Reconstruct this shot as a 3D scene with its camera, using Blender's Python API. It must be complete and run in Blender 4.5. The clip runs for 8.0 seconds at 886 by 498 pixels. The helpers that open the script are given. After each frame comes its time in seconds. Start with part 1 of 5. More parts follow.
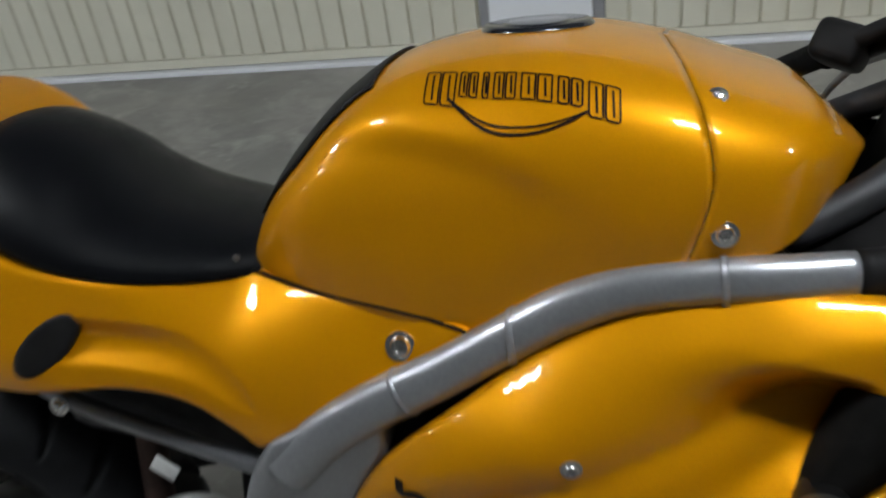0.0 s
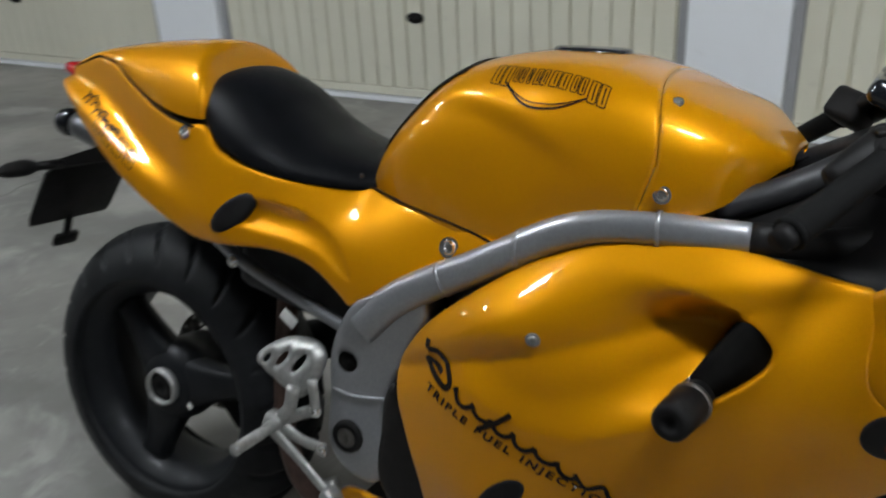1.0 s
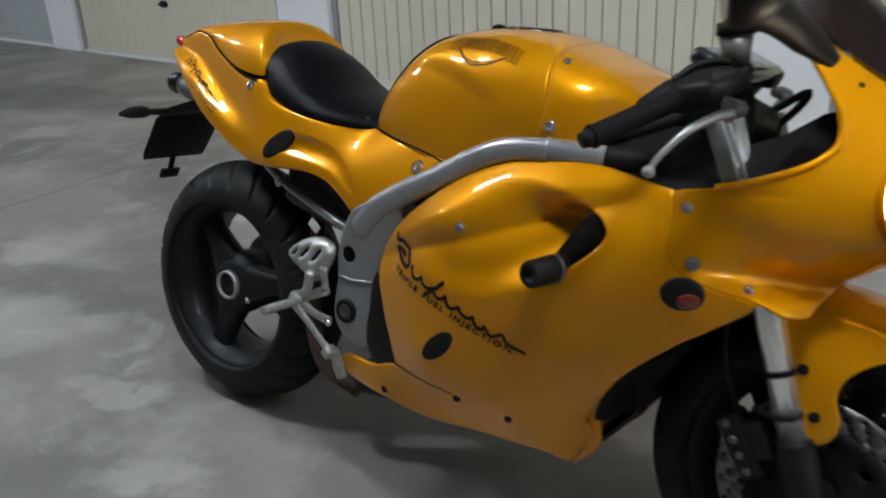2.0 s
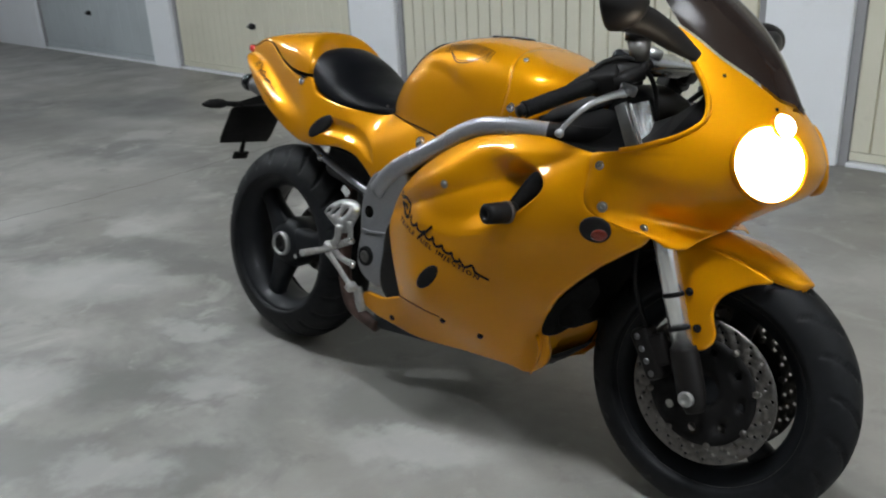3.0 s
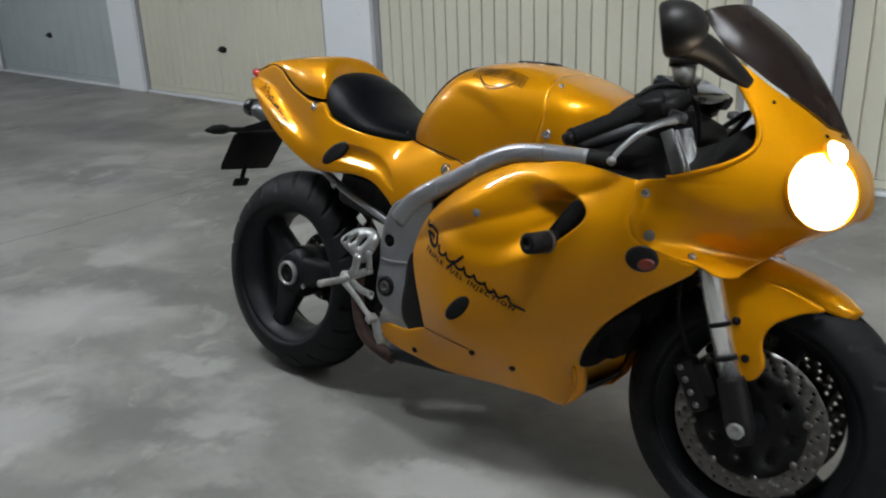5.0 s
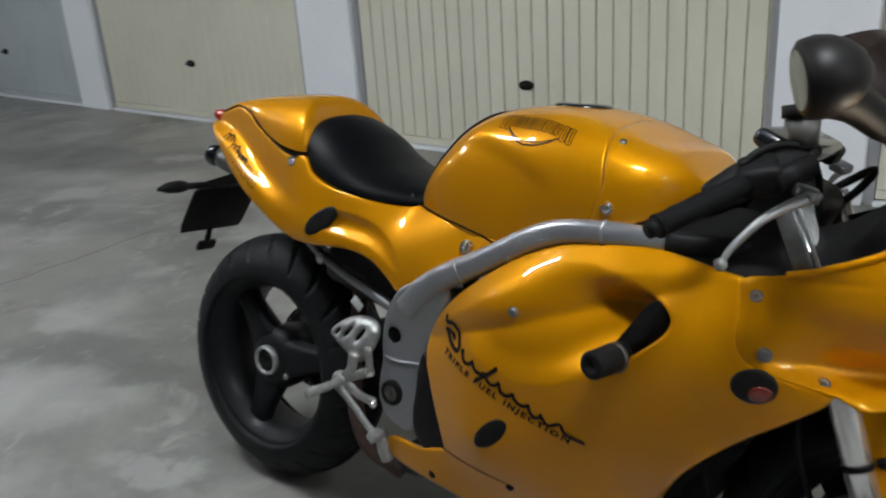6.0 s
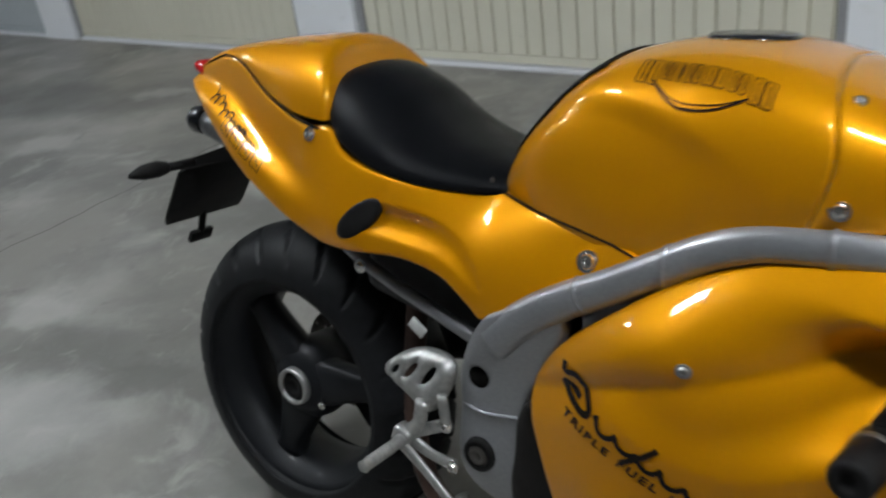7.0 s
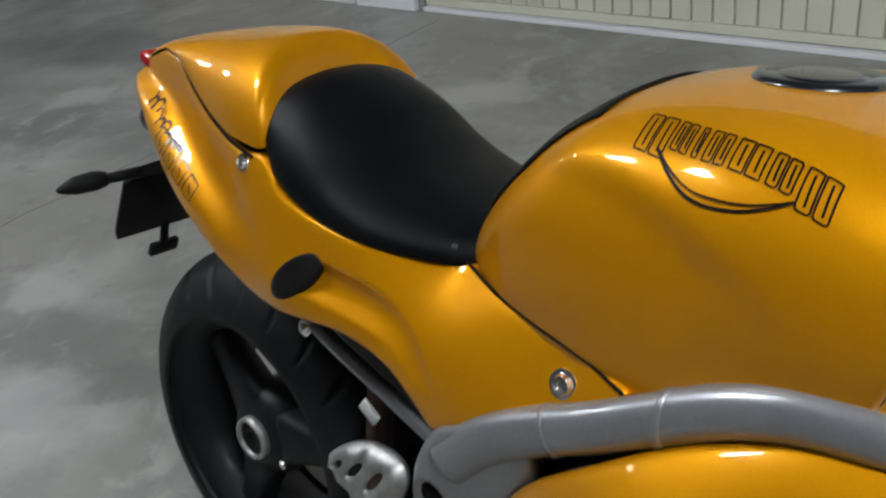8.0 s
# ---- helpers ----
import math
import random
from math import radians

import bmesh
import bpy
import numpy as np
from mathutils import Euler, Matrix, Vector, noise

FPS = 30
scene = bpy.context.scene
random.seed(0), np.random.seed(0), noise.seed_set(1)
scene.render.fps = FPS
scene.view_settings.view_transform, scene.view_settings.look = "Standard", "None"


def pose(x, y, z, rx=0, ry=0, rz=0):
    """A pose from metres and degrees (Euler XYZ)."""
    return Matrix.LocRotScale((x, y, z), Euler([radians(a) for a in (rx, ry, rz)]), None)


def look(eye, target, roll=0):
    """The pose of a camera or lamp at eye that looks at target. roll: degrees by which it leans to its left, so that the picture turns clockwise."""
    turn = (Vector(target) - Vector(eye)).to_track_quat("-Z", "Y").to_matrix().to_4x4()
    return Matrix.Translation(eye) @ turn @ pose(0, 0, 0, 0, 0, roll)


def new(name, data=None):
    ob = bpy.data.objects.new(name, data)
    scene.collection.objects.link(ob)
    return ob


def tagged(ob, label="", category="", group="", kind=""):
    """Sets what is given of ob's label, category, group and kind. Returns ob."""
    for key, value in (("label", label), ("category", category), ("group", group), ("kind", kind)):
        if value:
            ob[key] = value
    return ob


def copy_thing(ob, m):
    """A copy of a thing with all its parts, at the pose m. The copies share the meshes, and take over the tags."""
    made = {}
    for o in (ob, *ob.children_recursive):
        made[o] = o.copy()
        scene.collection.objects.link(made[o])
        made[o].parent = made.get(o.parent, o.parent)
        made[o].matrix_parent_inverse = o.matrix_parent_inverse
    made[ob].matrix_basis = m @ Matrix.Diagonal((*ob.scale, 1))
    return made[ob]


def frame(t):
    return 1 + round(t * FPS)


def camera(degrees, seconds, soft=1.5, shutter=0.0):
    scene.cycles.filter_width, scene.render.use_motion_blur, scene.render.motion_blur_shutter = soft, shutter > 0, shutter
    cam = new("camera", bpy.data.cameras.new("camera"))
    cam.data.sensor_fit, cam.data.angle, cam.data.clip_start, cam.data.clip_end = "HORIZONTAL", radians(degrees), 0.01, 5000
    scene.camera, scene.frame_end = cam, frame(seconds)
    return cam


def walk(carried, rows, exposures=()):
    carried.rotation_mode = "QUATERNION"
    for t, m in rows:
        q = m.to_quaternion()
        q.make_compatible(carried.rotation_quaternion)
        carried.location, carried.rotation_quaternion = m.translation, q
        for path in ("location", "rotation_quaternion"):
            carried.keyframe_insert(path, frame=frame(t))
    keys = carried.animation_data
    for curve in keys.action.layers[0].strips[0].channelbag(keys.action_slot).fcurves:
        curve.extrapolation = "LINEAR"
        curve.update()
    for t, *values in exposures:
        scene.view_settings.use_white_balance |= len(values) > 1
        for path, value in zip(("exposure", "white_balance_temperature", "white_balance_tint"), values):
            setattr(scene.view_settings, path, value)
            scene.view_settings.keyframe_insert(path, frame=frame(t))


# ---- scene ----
cam = camera(54.4, 8.0, soft=2.0, shutter=0.5)
PATH = [
    (0, (0.131, 0.034, 1.247), (-0.29, 1.689, 0.207), -8.2),
    (0.5, (0.25, -0.164, 1.252), (-0.371, 1.48, 0.297), -5.0),
    (1, (0.433, -0.288, 1.259), (-0.444, 1.29, 0.398), -3.2),
    (1.5, (0.695, -0.387, 1.242), (-0.415, 0.993, 0.312), -4.3),
    (2, (0.91, -0.566, 1.263), (-0.209, 0.886, 0.462), -2.8),
    (2.2, (1.005, -0.636, 1.259), (-0.12, 0.817, 0.47), -2.1),
    (3.5, (1.485, -0.917, 1.298), (0.144, 0.388, 0.591), -3.2),
    (4, (1.444, -0.945, 1.291), (0.125, 0.376, 0.572), -1.5),
    (5.3, (1.096, -0.873, 1.289), (-0.094, 0.58, 0.602), -2.6),
    (5.5, (1.012, -0.748, 1.316), (-0.211, 0.67, 0.612), -3.2),
    (6, (0.826, -0.545, 1.313), (-0.347, 0.915, 0.61), -3.9),
    (6.5, (0.544, -0.351, 1.31), (-0.491, 1.162, 0.509), -5.2),
    (7, (0.38, -0.191, 1.281), (-0.746, 1.186, 0.368), -8.1),
    (7.5, (0.316, 0.049, 1.264), (-0.928, 1.235, 0.241), -8.6),
    (8, (0.291, 0.168, 1.266), (-0.945, 1.371, 0.253), -9.0),
]
walk(cam, [(t, look(eye, target, roll)) for t, eye, target, roll in PATH], exposures=[(0.0, -0.06), (0.5, 0.02), (2.2, 0.06), (3.3, 0.34), (4.2, 0.28), (5.4, 0.10), (6.5, 0.06), (8.0, 0.04)])

# ---------------------------------------------------------------- light
world = bpy.data.worlds.new("world")
scene.world = world
world.use_nodes = True
world.node_tree.nodes["Background"].inputs[0].default_value = (0.8, 0.86, 1.0, 1)
world.node_tree.nodes["Background"].inputs[1].default_value = 0.02
CEIL = 2.45


# ---------------------------------------------------------------- materials
def material(name, colour, rough=0.5, metal=0.0, coat=0.0, grain=0.0, scale=40.0, bump=0.0, bump_scale=None,
             blotch=0.0, blotch_scale=3.0, emit=0.0, alpha=1.0, trans=0.0, rough_var=0.0, coat_rough=0.04, spec=0.5):
    """Principled material with two scales of variation in colour and a fine relief."""
    m = bpy.data.materials.new(name)
    m.use_nodes = True
    nt = m.node_tree
    b = nt.nodes["Principled BSDF"]
    b.inputs["Roughness"].default_value = rough
    b.inputs["Metallic"].default_value = metal
    b.inputs["Specular IOR Level"].default_value = spec
    b.inputs["Coat Weight"].default_value = coat
    b.inputs["Coat Roughness"].default_value = coat_rough
    b.inputs["Transmission Weight"].default_value = trans
    b.inputs["Alpha"].default_value = alpha
    b.inputs["Base Color"].default_value = (*colour, 1)
    co = nt.nodes.new("ShaderNodeTexCoord")
    if emit:
        b.inputs["Emission Color"].default_value = (*colour, 1)
        b.inputs["Emission Strength"].default_value = emit
    last = None
    for amount, size in ((grain, scale), (blotch, blotch_scale)):
        if not amount:
            continue
        n = nt.nodes.new("ShaderNodeTexNoise")
        n.inputs["Scale"].default_value = size
        n.inputs["Detail"].default_value = 6
        nt.links.new(co.outputs["Object"], n.inputs["Vector"])
        r = nt.nodes.new("ShaderNodeMapRange")
        r.inputs["From Min"].default_value, r.inputs["From Max"].default_value = 0.3, 0.7
        r.inputs["To Min"].default_value, r.inputs["To Max"].default_value = 1 - amount, 1 + amount
        nt.links.new(n.outputs["Fac"], r.inputs["Value"])
        x = nt.nodes.new("ShaderNodeMix")
        x.data_type, x.blend_type = "RGBA", "MULTIPLY"
        x.inputs["Factor"].default_value = 1
        if last is None:
            x.inputs["A"].default_value = (*colour, 1)
        else:
            nt.links.new(last, x.inputs["A"])
        nt.links.new(r.outputs["Result"], x.inputs["B"])
        last = x.outputs["Result"]
    if last is not None:
        nt.links.new(last, b.inputs["Base Color"])
    if rough_var:
        n = nt.nodes.new("ShaderNodeTexNoise")
        n.inputs["Scale"].default_value = scale * 0.3
        n.inputs["Detail"].default_value = 5
        nt.links.new(co.outputs["Object"], n.inputs["Vector"])
        r = nt.nodes.new("ShaderNodeMapRange")
        r.inputs["To Min"].default_value, r.inputs["To Max"].default_value = max(rough - rough_var, 0.02), min(rough + rough_var, 1)
        nt.links.new(n.outputs["Fac"], r.inputs["Value"])
        nt.links.new(r.outputs["Result"], b.inputs["Roughness"])
    if bump:
        n = nt.nodes.new("ShaderNodeTexNoise")
        n.inputs["Scale"].default_value = bump_scale or scale
        n.inputs["Detail"].default_value = 4
        nt.links.new(co.outputs["Object"], n.inputs["Vector"])
        u = nt.nodes.new("ShaderNodeBump")
        u.inputs["Strength"].default_value = bump
        u.inputs["Distance"].default_value = 0.002
        nt.links.new(n.outputs["Fac"], u.inputs["Height"])
        nt.links.new(u.outputs["Normal"], b.inputs["Normal"])
    return m


PAINT = material("golden pearl paint", (0.68, 0.274, 0.0008), 0.43, 0.40, 0.85, grain=0.06, scale=900, blotch=0.03, blotch_scale=4, coat_rough=0.012, spec=0.06)
PAINT.node_tree.nodes["Principled BSDF"].inputs["Coat IOR"].default_value = 1.38
SEAT = material("seat vinyl", (0.0036, 0.0040, 0.0052), 0.40, spec=0.13, grain=0.15, scale=60, bump=0.25, bump_scale=900, rough_var=0.1)
BLACK = material("black plastic", (0.011, 0.0105, 0.0105), 0.5, spec=0.12, grain=0.2, scale=50, bump=0.1, bump_scale=300, rough_var=0.1)
DEEP = material("dark opening", (0.006, 0.0055, 0.005), 0.8, spec=0.1, grain=0.3, scale=60)
GLOSSBLACK = material("gloss black", (0.008, 0.009, 0.012), 0.25, coat=0.6, grain=0.1, scale=60)
SATIN = material("satin black", (0.013, 0.0115, 0.011), 0.45, spec=0.2, grain=0.15, scale=60, rough_var=0.06)
RUBBER = material("tyre rubber", (0.0085, 0.0092, 0.0105), 0.6, spec=0.24, grain=0.25, scale=60, blotch=0.25, blotch_scale=7, bump=0.15, bump_scale=400, rough_var=0.12)
GRIP = material("grip rubber", (0.009, 0.009, 0.009), 0.7, spec=0.06, grain=0.2, scale=100, bump=0.4, bump_scale=500)
WHEEL = material("dark grey wheel paint", (0.012, 0.013, 0.015), 0.48, spec=0.2, metal=0.1, coat=0.04, grain=0.15, scale=30, rough_var=0.1)
FRAME = material("silver frame paint", (0.33, 0.335, 0.35), 0.34, 0.6, 0.35, grain=0.06, scale=200, blotch=0.06, blotch_scale=9, rough_var=0.08)
CAST = material("cast alloy", (0.45, 0.45, 0.435), 0.42, 0.8, grain=0.18, scale=80, bump=0.15, bump_scale=250, rough_var=0.1)
POLISHED = material("polished fork tube", (0.88, 0.88, 0.87), 0.22, 0.75, grain=0.04, scale=50, rough_var=0.06)
ALLOY = material("weathered alloy", (0.30, 0.30, 0.295), 0.36, 0.8, grain=0.12, scale=80, rough_var=0.1)
CRACK = material("grimy crack", (0.10, 0.095, 0.088), 0.8, grain=0.3, scale=40)
CHROME = material("polished metal", (0.88, 0.87, 0.85), 0.2, 1.0, grain=0.06, scale=50, rough_var=0.05)
STEEL = material("brushed disc steel", (0.17, 0.16, 0.15), 0.38, 0.9, grain=0.12, scale=120, rough_var=0.1)
DULLSTEEL = material("dull silencer steel", (0.16, 0.16, 0.165), 0.4, 0.8, grain=0.15, scale=70, rough_var=0.1)
RUST = material("heat-stained pipe", (0.085, 0.05, 0.04), 0.6, 0.4, grain=0.3, scale=40, blotch=0.3, blotch_scale=12)
ENGINE = material("engine grey", (0.03, 0.03, 0.032), 0.55, 0.4, grain=0.3, scale=30, bump=0.2, bump_scale=120)
DECAL = material("dark decal", (0.010, 0.005, 0.002), 0.45, coat=0.1, spec=0.15, grain=0.1, scale=80)
RED = material("red lens", (0.42, 0.01, 0.012), 0.15, coat=0.8, grain=0.1, scale=80)
AMBER = material("amber red lens", (0.16, 0.016, 0.006), 0.2, coat=0.8, grain=0.2, scale=90)
MIRROR = material("mirror glass", (0.8, 0.8, 0.8), 0.03, 1.0)
CUP = material("milky cup", (0.075, 0.070, 0.062), 0.35, grain=0.1, scale=60)
PALE = material("pale tag", (0.6, 0.6, 0.58), 0.5, grain=0.1, scale=60)
LAMPGLASS = material("lit headlamp", (1.0, 0.86, 0.66), 0.3, emit=40.0)
LITPANEL = material("lit diffuser", (0.885, 0.95, 1.0), 0.4, emit=98.0)
ENAMEL = material("white enamel", (0.8, 0.8, 0.78), 0.4, grain=0.03, scale=30)


def smoked():
    """Thin smoked acrylic: part clear, part glossy."""
    m = bpy.data.materials.new("smoked acrylic")
    m.use_nodes = True
    nt = m.node_tree
    out = nt.nodes["Material Output"]
    nt.nodes.remove(nt.nodes["Principled BSDF"])
    t = nt.nodes.new("ShaderNodeBsdfTransparent")
    t.inputs[0].default_value = (0.055, 0.042, 0.038, 1)
    g = nt.nodes.new("ShaderNodeBsdfGlossy")
    g.inputs["Roughness"].default_value = 0.25
    d = nt.nodes.new("ShaderNodeBsdfDiffuse")
    d.inputs[0].default_value = (0.030, 0.021, 0.018, 1)
    f = nt.nodes.new("ShaderNodeFresnel")
    f.inputs[0].default_value = 1.2
    a = nt.nodes.new("ShaderNodeMixShader")
    a.inputs[0].default_value = 0.5
    nt.links.new(t.outputs[0], a.inputs[1])
    nt.links.new(d.outputs[0], a.inputs[2])
    b = nt.nodes.new("ShaderNodeMixShader")
    nt.links.new(f.outputs[0], b.inputs[0])
    nt.links.new(a.outputs[0], b.inputs[1])
    nt.links.new(g.outputs[0], b.inputs[2])
    nt.links.new(b.outputs[0], out.inputs[0])
    return m


SMOKED = smoked()


def layered(name, base, layers, rough=0.6, rough2=None, bump=0.3, bump_scale=25.0, gloss_scale=3.0):
    """A wall or floor surface: base colour and noise layers (colour, scale, low, high, stretch)."""
    m = bpy.data.materials.new(name)
    m.use_nodes = True
    nt = m.node_tree
    b = nt.nodes["Principled BSDF"]
    co = nt.nodes.new("ShaderNodeTexCoord")
    last = None
    for i, (colour, size, low, high, warp) in enumerate(layers):
        n = nt.nodes.new("ShaderNodeTexNoise")
        n.inputs["Scale"].default_value = size
        n.inputs["Detail"].default_value = 8
        n.inputs["Roughness"].default_value = 0.58
        n.inputs["Distortion"].default_value = warp
        mp = nt.nodes.new("ShaderNodeMapping")
        mp.inputs["Location"].default_value = (3.7 * i, 1.9 * i, 0.6 * i)
        nt.links.new(co.outputs["Object"], mp.inputs["Vector"])
        nt.links.new(mp.outputs["Vector"], n.inputs["Vector"])
        r = nt.nodes.new("ShaderNodeMapRange")
        r.inputs["From Min"].default_value, r.inputs["From Max"].default_value = low, high
        r.interpolation_type = "SMOOTHSTEP"
        nt.links.new(n.outputs["Fac"], r.inputs["Value"])
        x = nt.nodes.new("ShaderNodeMix")
        x.data_type = "RGBA"
        if last is None:
            x.inputs["A"].default_value = (*base, 1)
        else:
            nt.links.new(last, x.inputs["A"])
        x.inputs["B"].default_value = (*colour, 1)
        nt.links.new(r.outputs["Result"], x.inputs["Factor"])
        last = x.outputs["Result"]
    nt.links.new(last, b.inputs["Base Color"])
    n = nt.nodes.new("ShaderNodeTexNoise")
    n.inputs["Scale"].default_value = gloss_scale
    n.inputs["Detail"].default_value = 7
    nt.links.new(co.outputs["Object"], n.inputs["Vector"])
    r = nt.nodes.new("ShaderNodeMapRange")
    r.inputs["From Min"].default_value, r.inputs["From Max"].default_value = 0.3, 0.7
    r.inputs["To Min"].default_value, r.inputs["To Max"].default_value = rough, rough2 or rough
    nt.links.new(n.outputs["Fac"], r.inputs["Value"])
    nt.links.new(r.outputs["Result"], b.inputs["Roughness"])
    n = nt.nodes.new("ShaderNodeTexNoise")
    n.inputs["Scale"].default_value = bump_scale
    n.inputs["Detail"].default_value = 8
    nt.links.new(co.outputs["Object"], n.inputs["Vector"])
    u = nt.nodes.new("ShaderNodeBump")
    u.inputs["Strength"].default_value = bump
    u.inputs["Distance"].default_value = 0.003
    nt.links.new(n.outputs["Fac"], u.inputs["Height"])
    nt.links.new(u.outputs["Normal"], b.inputs["Normal"])
    return m


CONCRETE = layered("worn concrete", (0.300, 0.286, 0.262),
                   [((0.20, 0.194, 0.182), 0.9, 0.42, 0.64, 0.2), ((0.385, 0.373, 0.348), 1.6, 0.44, 0.68, 0.3),
                    ((0.44, 0.428, 0.40), 3.4, 0.54, 0.76, 0.6), ((0.18, 0.170, 0.158), 5.0, 0.57, 0.78, 0.5), ((0.39, 0.376, 0.35), 9.0, 0.56, 0.78, 0.6), ((0.34, 0.325, 0.30), 26.0, 0.55, 0.95, 0.0)],
                   rough=0.30, rough2=0.56, bump=0.18, bump_scale=14, gloss_scale=2.2)


def blotches_and_sheen(m, colour, spots, strength):
    """Noise-edged blotches of one colour mixed into a surface: (x, y, half length, half width, turn)."""
    nt = m.node_tree
    b = nt.nodes["Principled BSDF"]
    old = b.inputs["Base Color"].links[0].from_socket
    co = nt.nodes.new("ShaderNodeTexCoord")
    n = nt.nodes.new("ShaderNodeTexNoise")
    n.inputs["Scale"].default_value, n.inputs["Detail"].default_value, n.inputs["Roughness"].default_value = 5.0, 7, 0.62
    nt.links.new(co.outputs["Object"], n.inputs["Vector"])
    warp = nt.nodes.new("ShaderNodeVectorMath")
    warp.operation = "MULTIPLY_ADD"
    warp.inputs[1].default_value, warp.inputs[2].default_value = (0.36, 0.36, 0.0), (-0.18, -0.18, 0.0)
    nt.links.new(n.outputs["Color"], warp.inputs[0])
    add = nt.nodes.new("ShaderNodeVectorMath")
    add.operation = "MULTIPLY_ADD"
    add.inputs[1].default_value = (1, 1, 0)
    nt.links.new(co.outputs["Object"], add.inputs[0])
    nt.links.new(warp.outputs[0], add.inputs[2])
    top = None
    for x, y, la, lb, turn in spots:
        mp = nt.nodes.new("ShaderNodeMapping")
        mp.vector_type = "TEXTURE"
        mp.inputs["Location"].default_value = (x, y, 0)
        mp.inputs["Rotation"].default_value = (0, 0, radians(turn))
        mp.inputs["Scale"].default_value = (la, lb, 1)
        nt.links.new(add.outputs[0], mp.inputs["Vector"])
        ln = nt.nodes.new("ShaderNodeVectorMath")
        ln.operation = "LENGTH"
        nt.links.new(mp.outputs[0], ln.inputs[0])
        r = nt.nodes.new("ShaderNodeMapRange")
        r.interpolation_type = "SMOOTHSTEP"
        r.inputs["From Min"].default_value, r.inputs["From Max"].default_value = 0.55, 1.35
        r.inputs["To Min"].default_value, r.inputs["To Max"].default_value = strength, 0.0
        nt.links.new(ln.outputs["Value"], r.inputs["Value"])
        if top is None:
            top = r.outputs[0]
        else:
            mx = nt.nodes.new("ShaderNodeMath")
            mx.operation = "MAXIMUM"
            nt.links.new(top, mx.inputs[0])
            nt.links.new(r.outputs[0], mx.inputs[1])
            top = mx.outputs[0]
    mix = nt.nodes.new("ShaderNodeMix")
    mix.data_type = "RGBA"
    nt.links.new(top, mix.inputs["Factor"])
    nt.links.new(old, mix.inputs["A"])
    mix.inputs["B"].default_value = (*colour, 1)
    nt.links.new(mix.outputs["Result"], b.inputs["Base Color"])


# darker grey blotches over the floor, one of them under the motorcycle
blotches_and_sheen(CONCRETE, (0.17, 0.165, 0.155), [(-5.6, 1.2, 1.6, 0.5, 20), (-4.6, 2.4, 0.9, 0.3, 10), (-1.55, 0.82, 0.12, 0.08, 30), (-0.80, 0.20, 0.22, 0.12, 40), (-0.75, -0.20, 0.30, 0.12, 30), (-0.35, 0.05, 0.18, 0.10, 60),
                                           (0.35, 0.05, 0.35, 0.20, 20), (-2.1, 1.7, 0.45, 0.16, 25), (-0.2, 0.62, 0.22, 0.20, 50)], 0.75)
# paler patches; the wide one at (-1.75, 0.50) paints in a lamp's sheen
blotches_and_sheen(CONCRETE, (0.52, 0.51, 0.49), [(-3.80, 1.90, 0.20, 0.13, 40), (-2.20, 0.90, 0.15, 0.10, 30), (-1.92, 2.68, 0.22, 0.12, 30), (-2.90, 0.45, 0.30, 0.18, 30), (-1.20, -0.10, 0.26, 0.13, 40),
                                          (-0.66, 0.33, 0.16, 0.07, 30), (-0.52, -0.08, 0.16, 0.08, 30), (0.02, 0.46, 0.20, 0.08, 30), (-1.75, 0.50, 0.34, 0.20, 25), (-1.05, 0.50, 0.16, 0.06, 25), (-3.9, 2.70, 0.22, 0.10, 20)], 0.5)
PLASTER = layered("white plaster", (0.90, 0.915, 0.945), [((0.88, 0.89, 0.915), 2.2, 0.4, 0.7, 0.3), ((0.76, 0.76, 0.76), 9.0, 0.62, 0.9, 0.2)],
                  rough=0.7, rough2=0.85, bump=0.2, bump_scale=60)
BEIGE = layered("beige door enamel", (0.74, 0.71, 0.585), [((0.70, 0.67, 0.55), 1.6, 0.4, 0.7, 0.3), ((0.63, 0.60, 0.49), 12.0, 0.62, 0.8, 0.4)],
                rough=0.42, rough2=0.55, bump=0.08, bump_scale=30)
GREYDOOR = layered("grey door enamel", (0.50, 0.54, 0.56), [((0.46, 0.50, 0.52), 1.8, 0.4, 0.7, 0.3), ((0.41, 0.44, 0.45), 11.0, 0.62, 0.8, 0.4)],
                   rough=0.45, rough2=0.6, bump=0.08, bump_scale=30)
JAMB = layered("grey frame paint", (0.34, 0.34, 0.35), [((0.30, 0.30, 0.31), 2.0, 0.4, 0.7, 0.3), ((0.24, 0.24, 0.24), 14.0, 0.62, 0.8, 0.3)],
               rough=0.5, rough2=0.65, bump=0.08, bump_scale=30)
GREYWALL = layered("bare grey wall", (0.11, 0.11, 0.107), [((0.09, 0.09, 0.087), 1.4, 0.4, 0.7, 0.3), ((0.08, 0.08, 0.078), 8.0, 0.6, 0.8, 0.3)],
                   rough=0.8, rough2=0.9, bump=0.2, bump_scale=40)
CEILING = layered("bare ceiling", (0.13, 0.13, 0.127), [((0.115, 0.115, 0.112), 1.3, 0.4, 0.7, 0.3), ((0.10, 0.10, 0.098), 7.0, 0.6, 0.8, 0.3)],
                  rough=0.8, rough2=0.9, bump=0.2, bump_scale=40)


# ---------------------------------------------------------------- mesh tools
def part(name, bm, mat, parent, label="", smooth=True):
    """Link a bmesh as one mesh object under a thing or a part."""
    bmesh.ops.recalc_face_normals(bm, faces=bm.faces[:])
    me = bpy.data.meshes.new(name)
    bm.to_mesh(me)
    bm.free()
    if smooth:
        me.shade_smooth()
    me.materials.append(mat)
    ob = new(name, me)
    ob.parent = parent
    if label:
        tagged(ob, label=label)
    return ob


